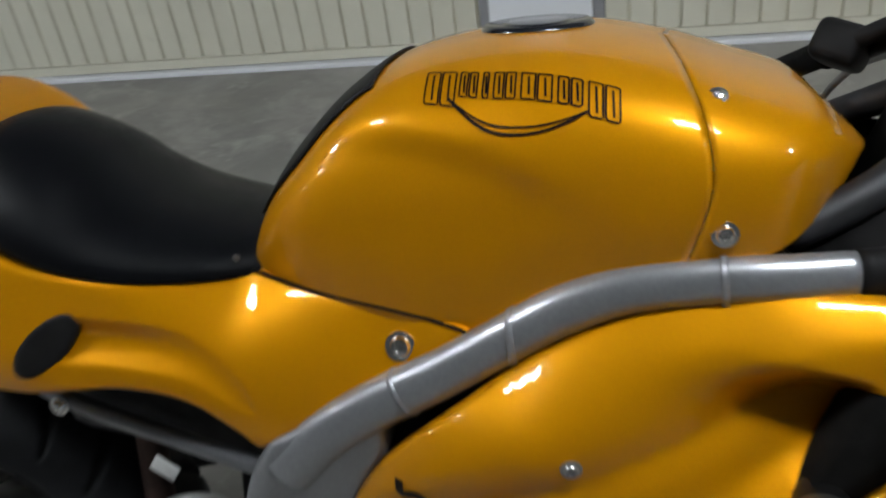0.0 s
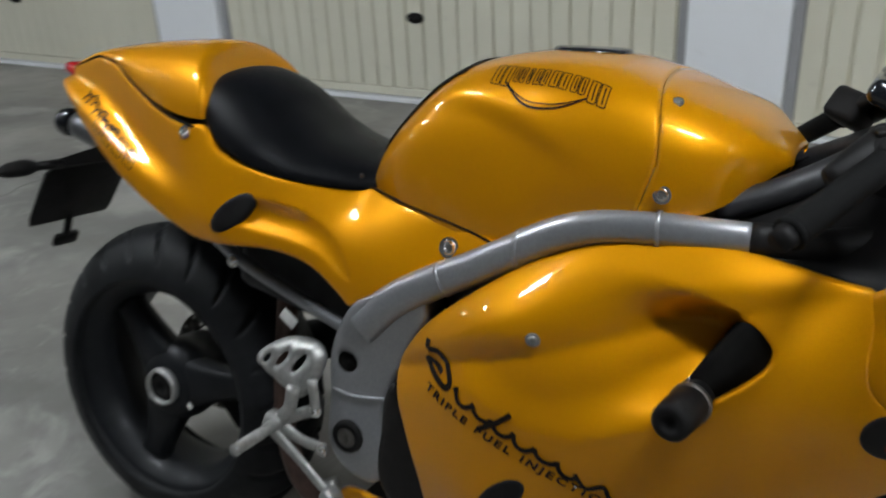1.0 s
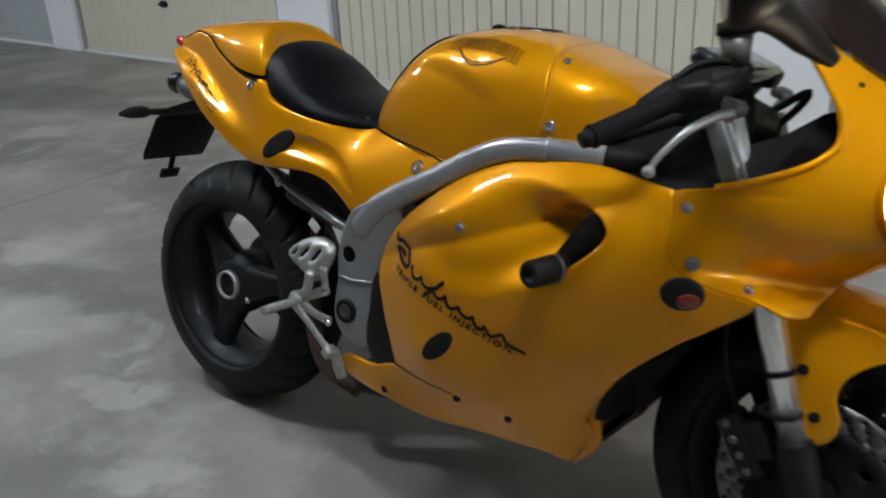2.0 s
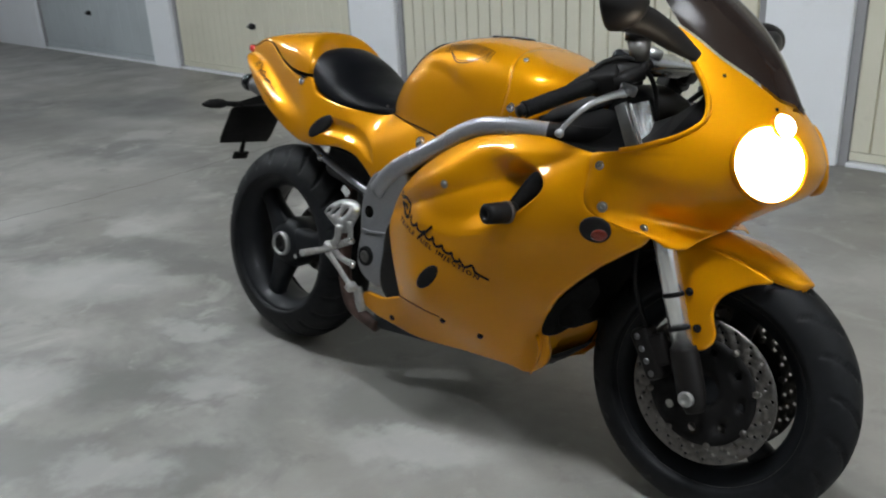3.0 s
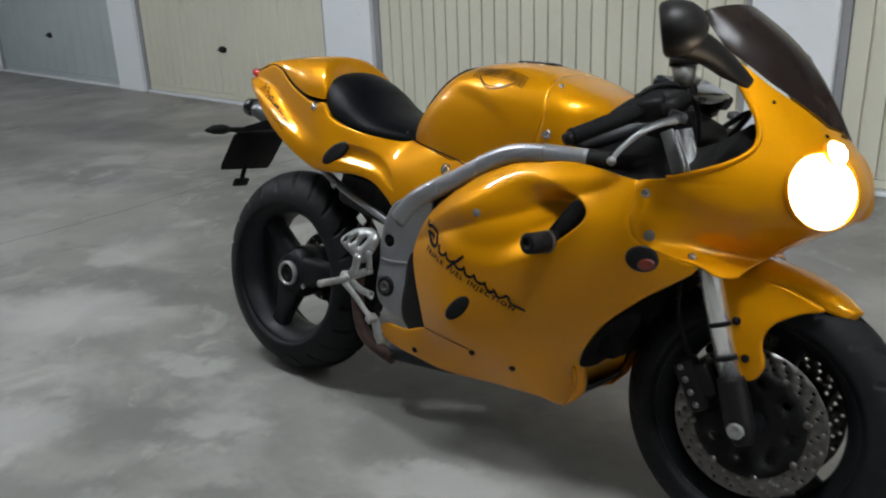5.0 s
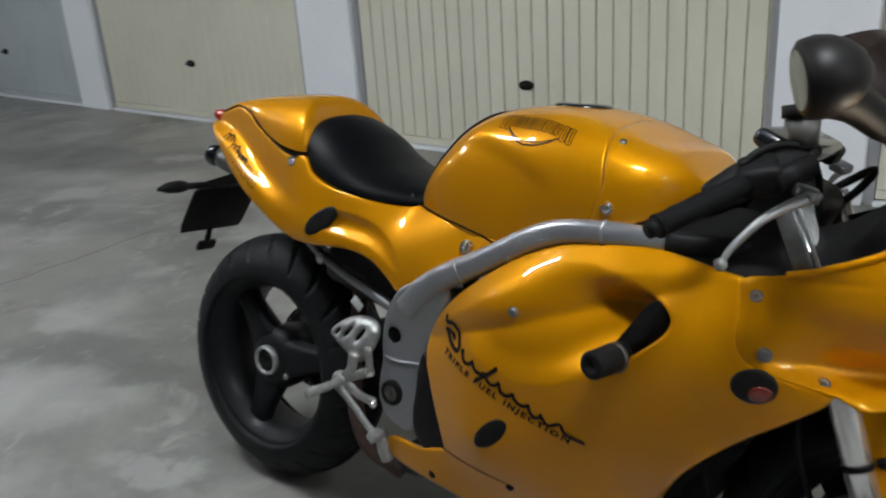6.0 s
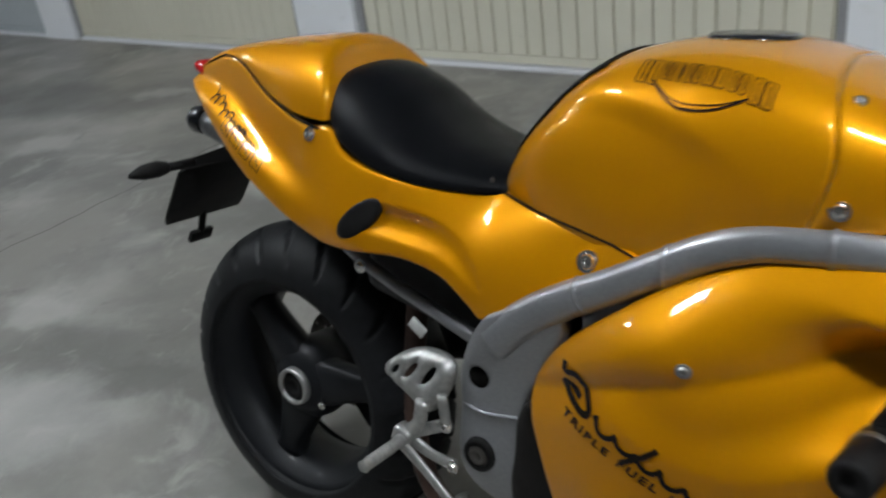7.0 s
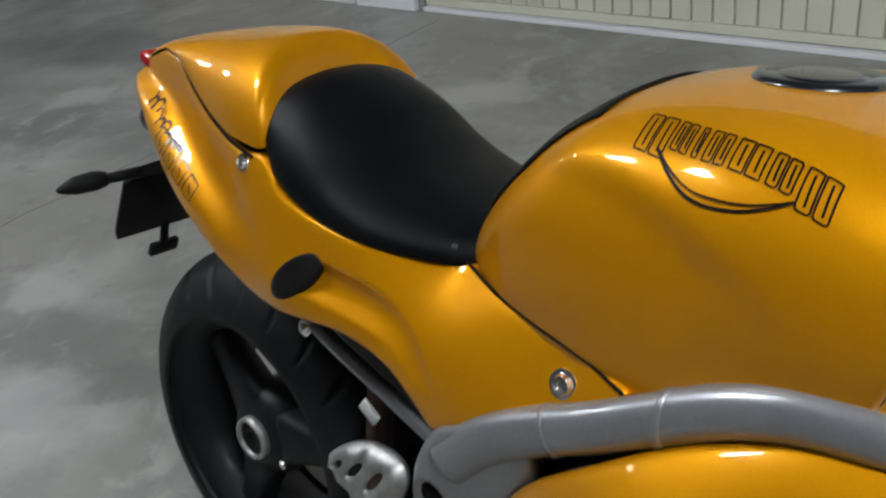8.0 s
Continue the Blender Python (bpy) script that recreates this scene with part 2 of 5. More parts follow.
def sharp(ob, degrees=35):
    """Keep hard edges crisp where faces meet at more than this angle."""
    ob.data.set_sharp_from_angle(angle=radians(degrees))
    return ob


def spline(pts, n=8, closed=False):
    """Catmull-Rom through points of any dimension."""
    p = np.array(pts, float)
    k = len(p)
    out = []
    for i in range(k if closed else k - 1):
        if closed:
            a, b, c, d = p[i - 1], p[i], p[(i + 1) % k], p[(i + 2) % k]
        else:
            a, b, c, d = p[max(i - 1, 0)], p[i], p[i + 1], p[min(i + 2, k - 1)]
        for j in range(n):
            t = j / n
            out.append(0.5 * (2 * b + (c - a) * t + (2 * a - 5 * b + 4 * c - d) * t * t + (3 * b - a - 3 * c + d) * t ** 3))
    if not closed:
        out.append(p[-1])
    return np.array(out)


def even(poly, step, closed=True):
    """Resample a polyline at about even steps."""
    p = np.vstack([poly, poly[:1]]) if closed else np.array(poly)
    s = np.concatenate([[0], np.cumsum(np.linalg.norm(np.diff(p, axis=0), axis=1))])
    n = max(int(round(s[-1] / step)), 6)
    u = np.linspace(0, s[-1], n + 1)
    q = np.stack([np.interp(u, s, p[:, i]) for i in range(p.shape[1])], 1)
    return q[:-1] if closed else q


def curve1(xs, ys):
    """A smooth function of one variable through a few values."""
    pts = spline(list(zip(xs, ys)), 10)
    o = np.argsort(pts[:, 0], kind="stable")
    return lambda x: np.interp(x, pts[o, 0], pts[o, 1])


def inside(p, poly):
    x, y = p[:, 0], p[:, 1]
    r = np.zeros(len(p), bool)
    a = poly
    b = np.roll(poly, -1, axis=0)
    for (x0, y0), (x1, y1) in zip(a, b):
        if y0 == y1:
            continue
        c = (y0 > y) != (y1 > y)
        r ^= c & (x < (x1 - x0) * (y - y0) / (y1 - y0) + x0)
    return r


def dist(p, poly, closed=True):
    """Distance of points to a polyline."""
    best = np.full(len(p), 1e9)
    q = np.vstack([poly, poly[:1]]) if closed else poly
    for a, b in zip(q[:-1], q[1:]):
        ab = b - a
        t = np.clip(((p - a) @ ab) / max(ab @ ab, 1e-12), 0, 1)
        best = np.minimum(best, np.linalg.norm(p - (a + t[:, None] * ab), axis=1))
    return best


def ramp(a, b, v):
    t = np.clip((v - a) / (b - a), 0, 1)
    return t * t * (3 - 2 * t)


def fill(outline, holes, step, rows=(), creases=()):
    """Triangles over a region of the plane with holes; rows: depths of extra rows of points along the rims."""
    from mathutils import geometry
    loops = [np.array(outline)] + [np.array(h) for h in holes]
    lo, hi = loops[0].min(0), loops[0].max(0)
    g = []
    count = int((hi[1] - lo[1]) / (step * 0.87)) + 2
    for j in range(count):
        for i in range(int((hi[0] - lo[0]) / step) + 2):
            g.append((lo[0] + (i + 0.5 * (j % 2)) * step, lo[1] + j * step * 0.87))
    g = np.array(g)
    keep = inside(g, loops[0])
    for h in loops[1:]:
        keep &= ~inside(g, h)
    g = g[keep]
    if len(g):
        d = np.min([dist(g, l) for l in loops], axis=0)
        g = g[d > max([step * 0.55] + [q + step * 0.45 for q in rows])]
    for l in creases:
        g = g[dist(g, l) > step * 1.1]
        t = np.roll(l, -1, axis=0) - np.roll(l, 1, axis=0)
        nrm = np.stack([-t[:, 1], t[:, 0]], 1) / np.maximum(np.linalg.norm(t, axis=1), 1e-9)[:, None]
        c = np.vstack([l + nrm * q for q in (-0.007, -0.0035, 0.0, 0.0035, 0.007)])
        ok = inside(c, loops[0])
        for h in loops[1:]:
            ok &= ~inside(c, h)
        c = c[ok]
        c = c[np.min([dist(c, k) for k in loops], axis=0) > max([step * 0.4] + [q + 0.002 for q in rows])]
        g = np.vstack([g, c])
    for l in loops:
        t = np.roll(l, -1, axis=0) - np.roll(l, 1, axis=0)
        nrm = np.stack([-t[:, 1], t[:, 0]], 1) / np.maximum(np.linalg.norm(t, axis=1), 1e-9)[:, None]
        for q in rows:
            c = np.vstack([l + nrm * q, l - nrm * q])
            ok = inside(c, loops[0])
            for h in loops[1:]:
                ok &= ~inside(c, h)
            c = c[ok]
            if len(c):
                c = c[np.min([dist(c, k) for k in loops], axis=0) > q * 0.93]
                g = np.vstack([g, c]) if len(g) else c
    pts, edges = [], []
    for l in loops:
        k = len(pts)
        pts += [tuple(v) for v in l]
        edges += [(k + i, k + (i + 1) % len(l)) for i in range(len(l))]
    pts += [tuple(v) for v in g]
    v, _, f, *_ = geometry.delaunay_2d_cdt([Vector(p) for p in pts], edges, [], 0, 1e-6)
    v = np.array([tuple(q) for q in v])
    f = [t for t in f]
    c = np.array([v[list(t)].mean(0) for t in f])
    ok = inside(c, loops[0])
    for h in loops[1:]:
        ok &= ~inside(c, h)
    return v, [t for t, o in zip(f, ok) if o]


def shell(v, f, front, back):
    """A closed sheet from two layers of points over the same triangles."""
    bm = bmesh.new()
    n = len(v)
    a = [bm.verts.new(p) for p in front]
    b = [bm.verts.new(p) for p in back]
    count = {}
    for t in f:
        for i in range(3):
            e = (t[i], t[(i + 1) % 3])
            count[e] = count.get(e, 0) + 1
    for t in f:
        bm.faces.new([a[i] for i in t])
        bm.faces.new([b[i] for i in reversed(t)])
    for (i, j) in count:
        if (j, i) not in count:
            bm.faces.new((a[j], a[i], b[i], b[j]))
    loose = [w for w in bm.verts if not w.link_faces]
    bmesh.ops.delete(bm, geom=loose, context="VERTS")
    return bm


def panel(name, outline, width, mat, parent, label="", side=-1, thick=0.005, lip=0.012, step=0.011, holes=(), creases=()):
    """A body panel: a region of the side view, given depth by a width function, with rounded lips."""
    o = even(outline, step * 0.8)
    hs = [even(h, step * 0.6) for h in holes]
    v, f = fill(o, hs, step, [lip * q for q in (0.12, 0.4, 0.9)] if lip > 0.0045 else [lip * 0.5], [even(c, step * 0.7) for c in creases])
    d = np.min([dist(v, l) for l in [o] + hs], axis=0)
    r = np.clip(1 - d / lip, 0, 1)
    drop = lip * (1 - np.sqrt(np.clip(1 - r * r, 0, 1)))
    w = width(v[:, 0], v[:, 1]) - drop
    front = [(x, side * y, z) for (x, z), y in zip(v, w)]
    back = [(x, side * (y - thick), z) for (x, z), y in zip(v, w)]
    return part(name, shell(v, f, front, back), mat, parent, label)


def plate(name, outline, y0, y1, mat, parent, label="", bevel=0.003, holes=(), frame3=None, n_bevel=2):
    """A flat plate cut to an outline in x and z, between two depths, with bevelled rims."""
    o = np.array(outline)
    v, f = fill(o, [np.array(h) for h in holes], 10)
    a = [(x, y0, z) for x, z in v]
    b = [(x, y1, z) for x, z in v]
    bm = shell(v, f, a, b)
    bmesh.ops.dissolve_limit(bm, angle_limit=0.02, verts=bm.verts[:], edges=bm.edges[:])
    if bevel:
        es = [e for e in bm.edges if len(e.link_faces) == 2 and e.calc_face_angle(0) > 0.9]
        bmesh.ops.bevel(bm, geom=es, offset=bevel, segments=n_bevel, affect="EDGES", profile=0.5)
    if frame3 is not None:
        bm.transform(frame3)
    return sharp(part(name, bm, mat, parent, label))


def loft(rings, closed=True, cap=True):
    bm = bmesh.new()
    rows = [[bm.verts.new(p) for p in r] for r in rings]
    n = len(rows[0])
    for a, b in zip(rows[:-1], rows[1:]):
        for i in range(n if closed else n - 1):
            j = (i + 1) % n
            bm.faces.new((a[i], a[j], b[j], b[i]))
    if cap and closed:
        bm.faces.new(rows[0])
        bm.faces.new(rows[-1])
    return bm


def add_solid(bm, thick):
    """Give an open sheet a thickness inwards."""
    bmesh.ops.recalc_face_normals(bm, faces=bm.faces[:])
    bmesh.ops.solidify(bm, geom=bm.faces[:], thickness=thick)
    return bm


def tube(path, radius, segs=14, n=6, flat=1.0, smooth=True, bm=None):
    """A swept round (or flattened) bar along a smooth path; radius may vary along it."""
    p = spline(path, n) if smooth and len(path) > 2 else np.array(path, float)
    k = len(p)
    rr = np.interp(np.linspace(0, 1, k), np.linspace(0, 1, len(radius)), radius) if hasattr(radius, "__len__") else np.full(k, radius)
    rings = []
    up = Vector((0, 1, 0))
    for i in range(k):
        t = Vector(p[min(i + 1, k - 1)] - p[max(i - 1, 0)]).normalized()
        if abs(t.dot(up)) > 0.95:
            up = Vector((0, 0, 1)) if abs(t.z) < 0.9 else Vector((1, 0, 0))
        s = t.cross(up).normalized()
        u = s.cross(t).normalized()
        up = u
        c = Vector(p[i])
        rings.append([c + s * (math.cos(a) * rr[i]) + u * (math.sin(a) * rr[i] * flat) for a in np.linspace(0, 2 * math.pi, segs, endpoint=False)])
    made = loft(rings)
    if bm is not None:
        me = bpy.data.meshes.new("tmp")
        made.to_mesh(me)
        made.free()
        bm.from_mesh(me)
        bpy.data.meshes.remove(me)
        return bm
    return made


def lathe(profile, segs=48, closed=False, centre=(0, 0, 0)):
    """Turn a profile of (radius, y) about the y axis."""
    rings = []
    for a in np.linspace(0, 2 * math.pi, segs, endpoint=False):
        rings.append([(centre[0] + r * math.cos(a), centre[1] + y, centre[2] + r * math.sin(a)) for r, y in profile])
    bm = bmesh.new()
    rows = [[bm.verts.new(p) for p in r] for r in rings]
    m = len(profile)
    for i in range(segs):
        a, b = rows[i], rows[(i + 1) % segs]
        for j in range(m if closed else m - 1):
            bm.faces.new((a[j], a[(j + 1) % m], b[(j + 1) % m], b[j]))
    bmesh.ops.remove_doubles(bm, verts=bm.verts[:], dist=1e-5)
    return bm


def box(size, at=(0, 0, 0), turn=(0, 0, 0), bevel=0.004, segs=2):
    bm = bmesh.new()
    bmesh.ops.create_cube(bm, size=1)
    bm.transform(Matrix.Diagonal((*size, 1)))
    if bevel:
        bmesh.ops.bevel(bm, geom=bm.edges[:], offset=bevel, segments=segs, affect="EDGES", profile=0.5)
    bm.transform(pose(*at, *turn))
    return bm


def join(*bms):
    out = bmesh.new()
    for b in bms:
        me = bpy.data.meshes.new("tmp")
        b.to_mesh(me)
        b.free()
        out.from_mesh(me)
        bpy.data.meshes.remove(me)
    return out


def screw(name, at, parent, r=0.008, label="", mat=None, normal=(0, -1, 0)):
    """A domed socket-head fastener with a washer rim."""
    prof = [(0, 0.30), (0.35, 0.30), (0.42, 0.62), (0.7, 0.55), (0.86, 0.3), (0.92, 0.12), (1.25, 0.1), (1.3, 0.0), (1.25, -0.3), (0, -0.3)]
    bm = lathe([(a * r, -b * r) for a, b in prof], 16)
    q = Vector((0, -1, 0)).rotation_difference(Vector(normal)).to_matrix().to_4x4()
    bm.transform(Matrix.Translation(at) @ q)
    return sharp(part(name, bm, mat or CHROME, parent, label), 40)


def circle(x, z, r, n=20):
    return np.array([(x + r * math.cos(a), z + r * math.sin(a)) for a in np.linspace(0, 2 * math.pi, n, endpoint=False)])


def oval(x, z, ra, rb, turn, n=28):
    c, s = math.cos(radians(turn)), math.sin(radians(turn))
    return np.array([(x + ra * math.cos(a) * c - rb * math.sin(a) * s, z + ra * math.cos(a) * s + rb * math.sin(a) * c)
                     for a in np.linspace(0, 2 * math.pi, n, endpoint=False)])


def plate_spline(controls, smooth=1e-4):
    """A smooth width over the side view through a few known widths (thin-plate spline)."""
    c = np.array(controls, float)
    p, w = c[:, :2], c[:, 2]
    n = len(p)
    def ker(d2):
        return 0.5 * d2 * np.log(d2 + 1e-12)
    d2 = ((p[:, None] - p[None]) ** 2).sum(-1)
    a = np.zeros((n + 3, n + 3))
    a[:n, :n] = ker(d2) + smooth * np.eye(n)
    a[:n, n] = 1
    a[:n, n + 1:] = p
    a[n, :n] = 1
    a[n + 1:, :n] = p.T
    k = np.linalg.solve(a, np.concatenate([w, np.zeros(3)]))
    def f(x, z):
        x, z = np.asarray(x, float), np.asarray(z, float)
        q = np.stack([x.ravel(), z.ravel()], 1)
        d = ((q[:, None] - p[None]) ** 2).sum(-1)
        return (ker(d) @ k[:n] + k[n] + q @ k[n + 1:]).reshape(x.shape)
    return f


def ribbon(strokes, place, lift=0.0012):
    """Flat strokes of given width laid on a surface. strokes: (points, width); place(a, b) gives point and normal."""
    bm = bmesh.new()
    for pts, wide in strokes:
        p = np.array(pts, float)
        k = len(p)
        left, right = [], []
        for i in range(k):
            t = p[min(i + 1, k - 1)] - p[max(i - 1, 0)]
            t = t / max(np.linalg.norm(t), 1e-9)
            nrm = np.array((-t[1], t[0]))
            h = (wide[i] if hasattr(wide, "__len__") else wide) / 2
            for sgn, dest in ((1, left), (-1, right)):
                q, nv = place(*(p[i] + sgn * h * nrm))
                dest.append(bm.verts.new(Vector(q) + Vector(nv) * lift))
        for i in range(k - 1):
            bm.faces.new((left[i], left[i + 1], right[i + 1], right[i]))
    return bm


# ---------------------------------------------------------------- the garage corridor
WALL_Y, BACK_Y, LEFT_X, RIGHT_X = 3.53, -3.4, -10.3, 6.4
PILLARS = [(-10.3, -8.88), (-6.43, -6.02), (-3.54, -3.07), (-0.42, 0.0), (2.62, 3.06), (5.7, 6.4)]
DOOR_H = 2.12


def setting(name, bm, mat, label, category, smooth=False):
    ob = part(name, bm, mat, None, "", smooth)
    return tagged(ob, label, category, kind="structure")


def slab(x0, x1, y0, y1, z0, z1, bevel=0.0):
    return box((x1 - x0, y1 - y0, z1 - z0), ((x0 + x1) / 2, (y0 + y1) / 2, (z0 + z1) / 2), bevel=bevel)


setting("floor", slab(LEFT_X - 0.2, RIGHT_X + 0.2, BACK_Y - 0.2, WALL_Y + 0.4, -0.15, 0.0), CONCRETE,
        "worn grey concrete floor with pale and dark patches and a painted-in sheen", "floor")
setting("ceiling", slab(LEFT_X - 0.2, RIGHT_X + 0.2, BACK_Y - 0.2, WALL_Y + 0.4, CEIL, CEIL + 0.15), CEILING,
        "plain painted concrete garage ceiling", "ceiling")
setting("wall_south", slab(LEFT_X - 0.2, RIGHT_X + 0.2, BACK_Y - 0.2, BACK_Y, 0.0, CEIL), GREYWALL, "plain bare grey garage wall", "wall")
setting("wall_east", slab(RIGHT_X, RIGHT_X + 0.2, BACK_Y, WALL_Y + 0.2, 0.0, CEIL), PLASTER, "plain white plastered garage wall", "wall")
setting("wall_west", slab(LEFT_X - 0.2, LEFT_X, BACK_Y, 0.15, 0.0, CEIL), PLASTER, "white plastered end wall of the garage", "wall")
setting("wall_west_corner", slab(LEFT_X - 0.2, LEFT_X, 2.85, WALL_Y + 0.2, 0.0, CEIL), PLASTER, "white plastered corner of the end wall", "wall")
setting("wall_west_lintel", slab(LEFT_X - 0.2, LEFT_X, 0.15, 2.85, DOOR_H, CEIL), PLASTER, "white plastered strip over the end door", "wall")
for i, (a, b) in enumerate(PILLARS):
    setting("pillar_%d" % (i + 1), slab(a, b, WALL_Y - 0.015, WALL_Y + 0.22, 0.0, CEIL, 0.006), PLASTER,
            "white plastered pillar between two garage doors", "pillar")
for i, ((_, a), (b, _)) in enumerate(zip(PILLARS[:-1], PILLARS[1:])):
    setting("lintel_%d" % (i + 1), slab(a + 0.002, b - 0.002, WALL_Y, WALL_Y + 0.2, DOOR_H, CEIL), PLASTER,
            "white plastered lintel over a garage door", "wall")


crack = [(-2.95, -0.9), (-2.90, -0.2), (-2.81, 0.8), (-2.78, 1.13), (-2.80, 1.6), (-2.84, 2.3), (-2.80, 2.9), (-2.83, 3.42)]
line = even(spline(crack, 6), 0.05, False) + 0.006 * np.random.RandomState(4).randn(len(even(spline(crack, 6), 0.05, False)), 2)
setting("floor_joint", ribbon([(line, 0.005)], lambda a, b: ((a, b, 0.0), (0, 0, 1)), 0.0012), CRACK, "thin dark crack line across the concrete floor", "floor crack")


def rib_leaf(x0, x1, z0, z1, y, period, depth):
    """Folded sheet with upright ribs: wide flats and narrow grooves."""
    n = max(int(round((x1 - x0) / period)), 1)
    p = (x1 - x0) / n
    pts = []
    for i in range(n):
        a = x0 + i * p
        pts += [(a, y), (a + p - 0.013, y), (a + p - 0.011, y + depth), (a + p - 0.002, y + depth)]
    pts.append((x1, y))
    pts += [(x1, y + 0.03), (x0, y + 0.03)]
    bm = bmesh.new()
    lo = [bm.verts.new((a, b, z0)) for a, b in pts]
    hi = [bm.verts.new((a, b, z1)) for a, b in pts]
    k = len(pts)
    for i in range(k):
        j = (i + 1) % k
        bm.faces.new((lo[i], lo[j], hi[j], hi[i]))
    bm.faces.new(lo)
    bm.faces.new(hi)
    return bm


def knob():
    """Oval escutcheon with a turning handle."""
    prof = [(0, -0.02), (0.5, -0.02), (0.85, -0.014), (1.0, -0.004), (1.0, 0.003), (0, 0.003)]
    bm = lathe([(a * 0.05, y) for a, y in prof], 24)
    bm.transform(Matrix.Diagonal((1, 1, 0.55, 1)))
    return join(bm, box((0.05, 0.022, 0.012), (0, -0.03, 0), bevel=0.004))


def garage_door(name, x0, x1, mat, ribs, label, at=None, depth=0.018):
    """An up-and-over door: frame, ribbed leaf, bottom rail, threshold and handle, facing -y."""
    e = tagged(new(name), label, "garage door", kind="structure")
    e.matrix_basis = at if at is not None else pose(0, WALL_Y, 0)
    g = 0.045
    sharp(part("door_frame", join(slab(x0 + 0.002, x0 + g, 0.02, 0.10, 0.0, DOOR_H - 0.002), slab(x1 - g, x1 - 0.002, 0.02, 0.10, 0.0, DOOR_H - 0.002),
                                  slab(x0 + g, x1 - g, 0.02, 0.10, DOOR_H - g, DOOR_H - 0.002)), JAMB, e, "grey painted steel frame", False))
    sharp(part("leaf", rib_leaf(x0 + g + 0.004, x1 - g - 0.004, 0.075, DOOR_H - g - 0.004, 0.035, ribs, depth), mat, e, "", False))
    part("bottom_rail", slab(x0 + g + 0.004, x1 - g - 0.004, 0.028, 0.07, 0.030, 0.072, 0.003), mat, e, "", False)
    part("threshold", slab(x0 + g, x1 - g, 0.0, 0.12, 0.0, 0.022, 0.004), PLASTER, e, "pale concrete threshold strip", False)
    bm = knob()
    bm.transform(pose((x0 + x1) / 2 - 0.05, 0.034, 0.44))
    part("door_handle", bm, BLACK, e, "black oval turning handle")
    return e


garage_door("door_1", -8.88, -6.43, GREYDOOR, 0.20, "closed grey metal garage door with faint ribs and a dark knob", depth=0.003)
garage_door("door_2", -6.02, -3.54, BEIGE, 0.10, "closed beige ribbed metal garage door with an oval handle", depth=0.005)
garage_door("door_3", -3.07, -0.42, BEIGE, 0.10, "closed beige ribbed metal garage door behind the motorcycle")
garage_door("door_4", 0.0, 2.62, BEIGE, 0.10, "closed beige ribbed metal garage door beside the white pillar")
garage_door("door_5", 3.06, 5.7, BEIGE, 0.10, "closed beige ribbed metal garage door")
garage_door("door_6", -1.35, 1.35, GREYDOOR, 0.20, "closed grey metal garage door in the end wall", at=pose(LEFT_X, 1.5, 0, 0, 0, 90), depth=0.003)


def ceiling_lamp():
    """Short batten with a glowing diffuser under the ceiling."""
    e = tagged(new("ceiling_light"), "lit white ceiling batten with a frosted diffuser", "ceiling light", group="ceiling lights along the corridor")
    part("batten", box((0.56, 0.24, 0.045), (0, 0, -0.0225), bevel=0.006), ENAMEL, e, "white enamel batten")
    part("diffuser", box((0.46, 0.16, 0.13), (0, 0, -0.11), bevel=0.03, segs=3), LITPANEL, e, "lit frosted diffuser")
    for q in (-1, 1):
        part("end_cap", box((0.022, 0.18, 0.12), (q * 0.243, 0, -0.105), bevel=0.005), ENAMEL, e, "white end cap")
    return e


LAMPS = [(0.75, 0.28), (-1.6, 0.28), (-4.0, 0.28), (-7.2, 0.28), (3.1, 0.28), (5.4, 0.28)]
fitting = ceiling_lamp()
fitting.matrix_basis = pose(LAMPS[0][0], LAMPS[0][1], CEIL)
for x, y in LAMPS[1:]:
    copy_thing(fitting, pose(x, y, CEIL))


# ---------------------------------------------------------------- the motorcycle
bike = tagged(new("motorcycle"), "golden yellow sports motorcycle leaning on its stand with its headlamp lit", "motorcycle")
bike.matrix_basis = pose(0, 0.687, 0, -11.0)


# -- wheels
def tyre_mesh(R, half, crown, rim_r, n_groove, slant, segs=420):
    """Round-crowned tyre with slanted tread grooves."""
    prof = []
    for a in np.linspace(-1, 1, 31):
        y = half * math.sin(a * math.pi / 2)
        prof.append((R - crown * (1 - math.cos(a * math.pi / 2)), y))
    wall = [(rim_r + 0.35 * (R - crown - rim_r), half * 0.985), (rim_r + 0.008, half * 0.9), (rim_r - 0.004, half * 0.82)]
    full = [(r, -y) for r, y in reversed(wall)] + prof + wall
    bm = bmesh.new()
    rows = []
    for a in np.linspace(0, 2 * math.pi, segs, endpoint=False):
        row = []
        for r, y in full:
            u = abs(y) / half
            ph = (a * n_groove / (2 * math.pi) + slant * u + (0.5 if y > 0 else 0)) % 1.0
            cut = 0.008 if 0.10 < u < 0.88 and ph < 0.12 and r > R - crown else 0.0
            row.append(bm.verts.new(((r - cut) * math.cos(a), y, (r - cut) * math.sin(a))))
        rows.append(row)
    for i in range(segs):
        p, q = rows[i], rows[(i + 1) % segs]
        for j in range(len(full) - 1):
            bm.faces.new((p[j], p[j + 1], q[j + 1], q[j]))
    return bm


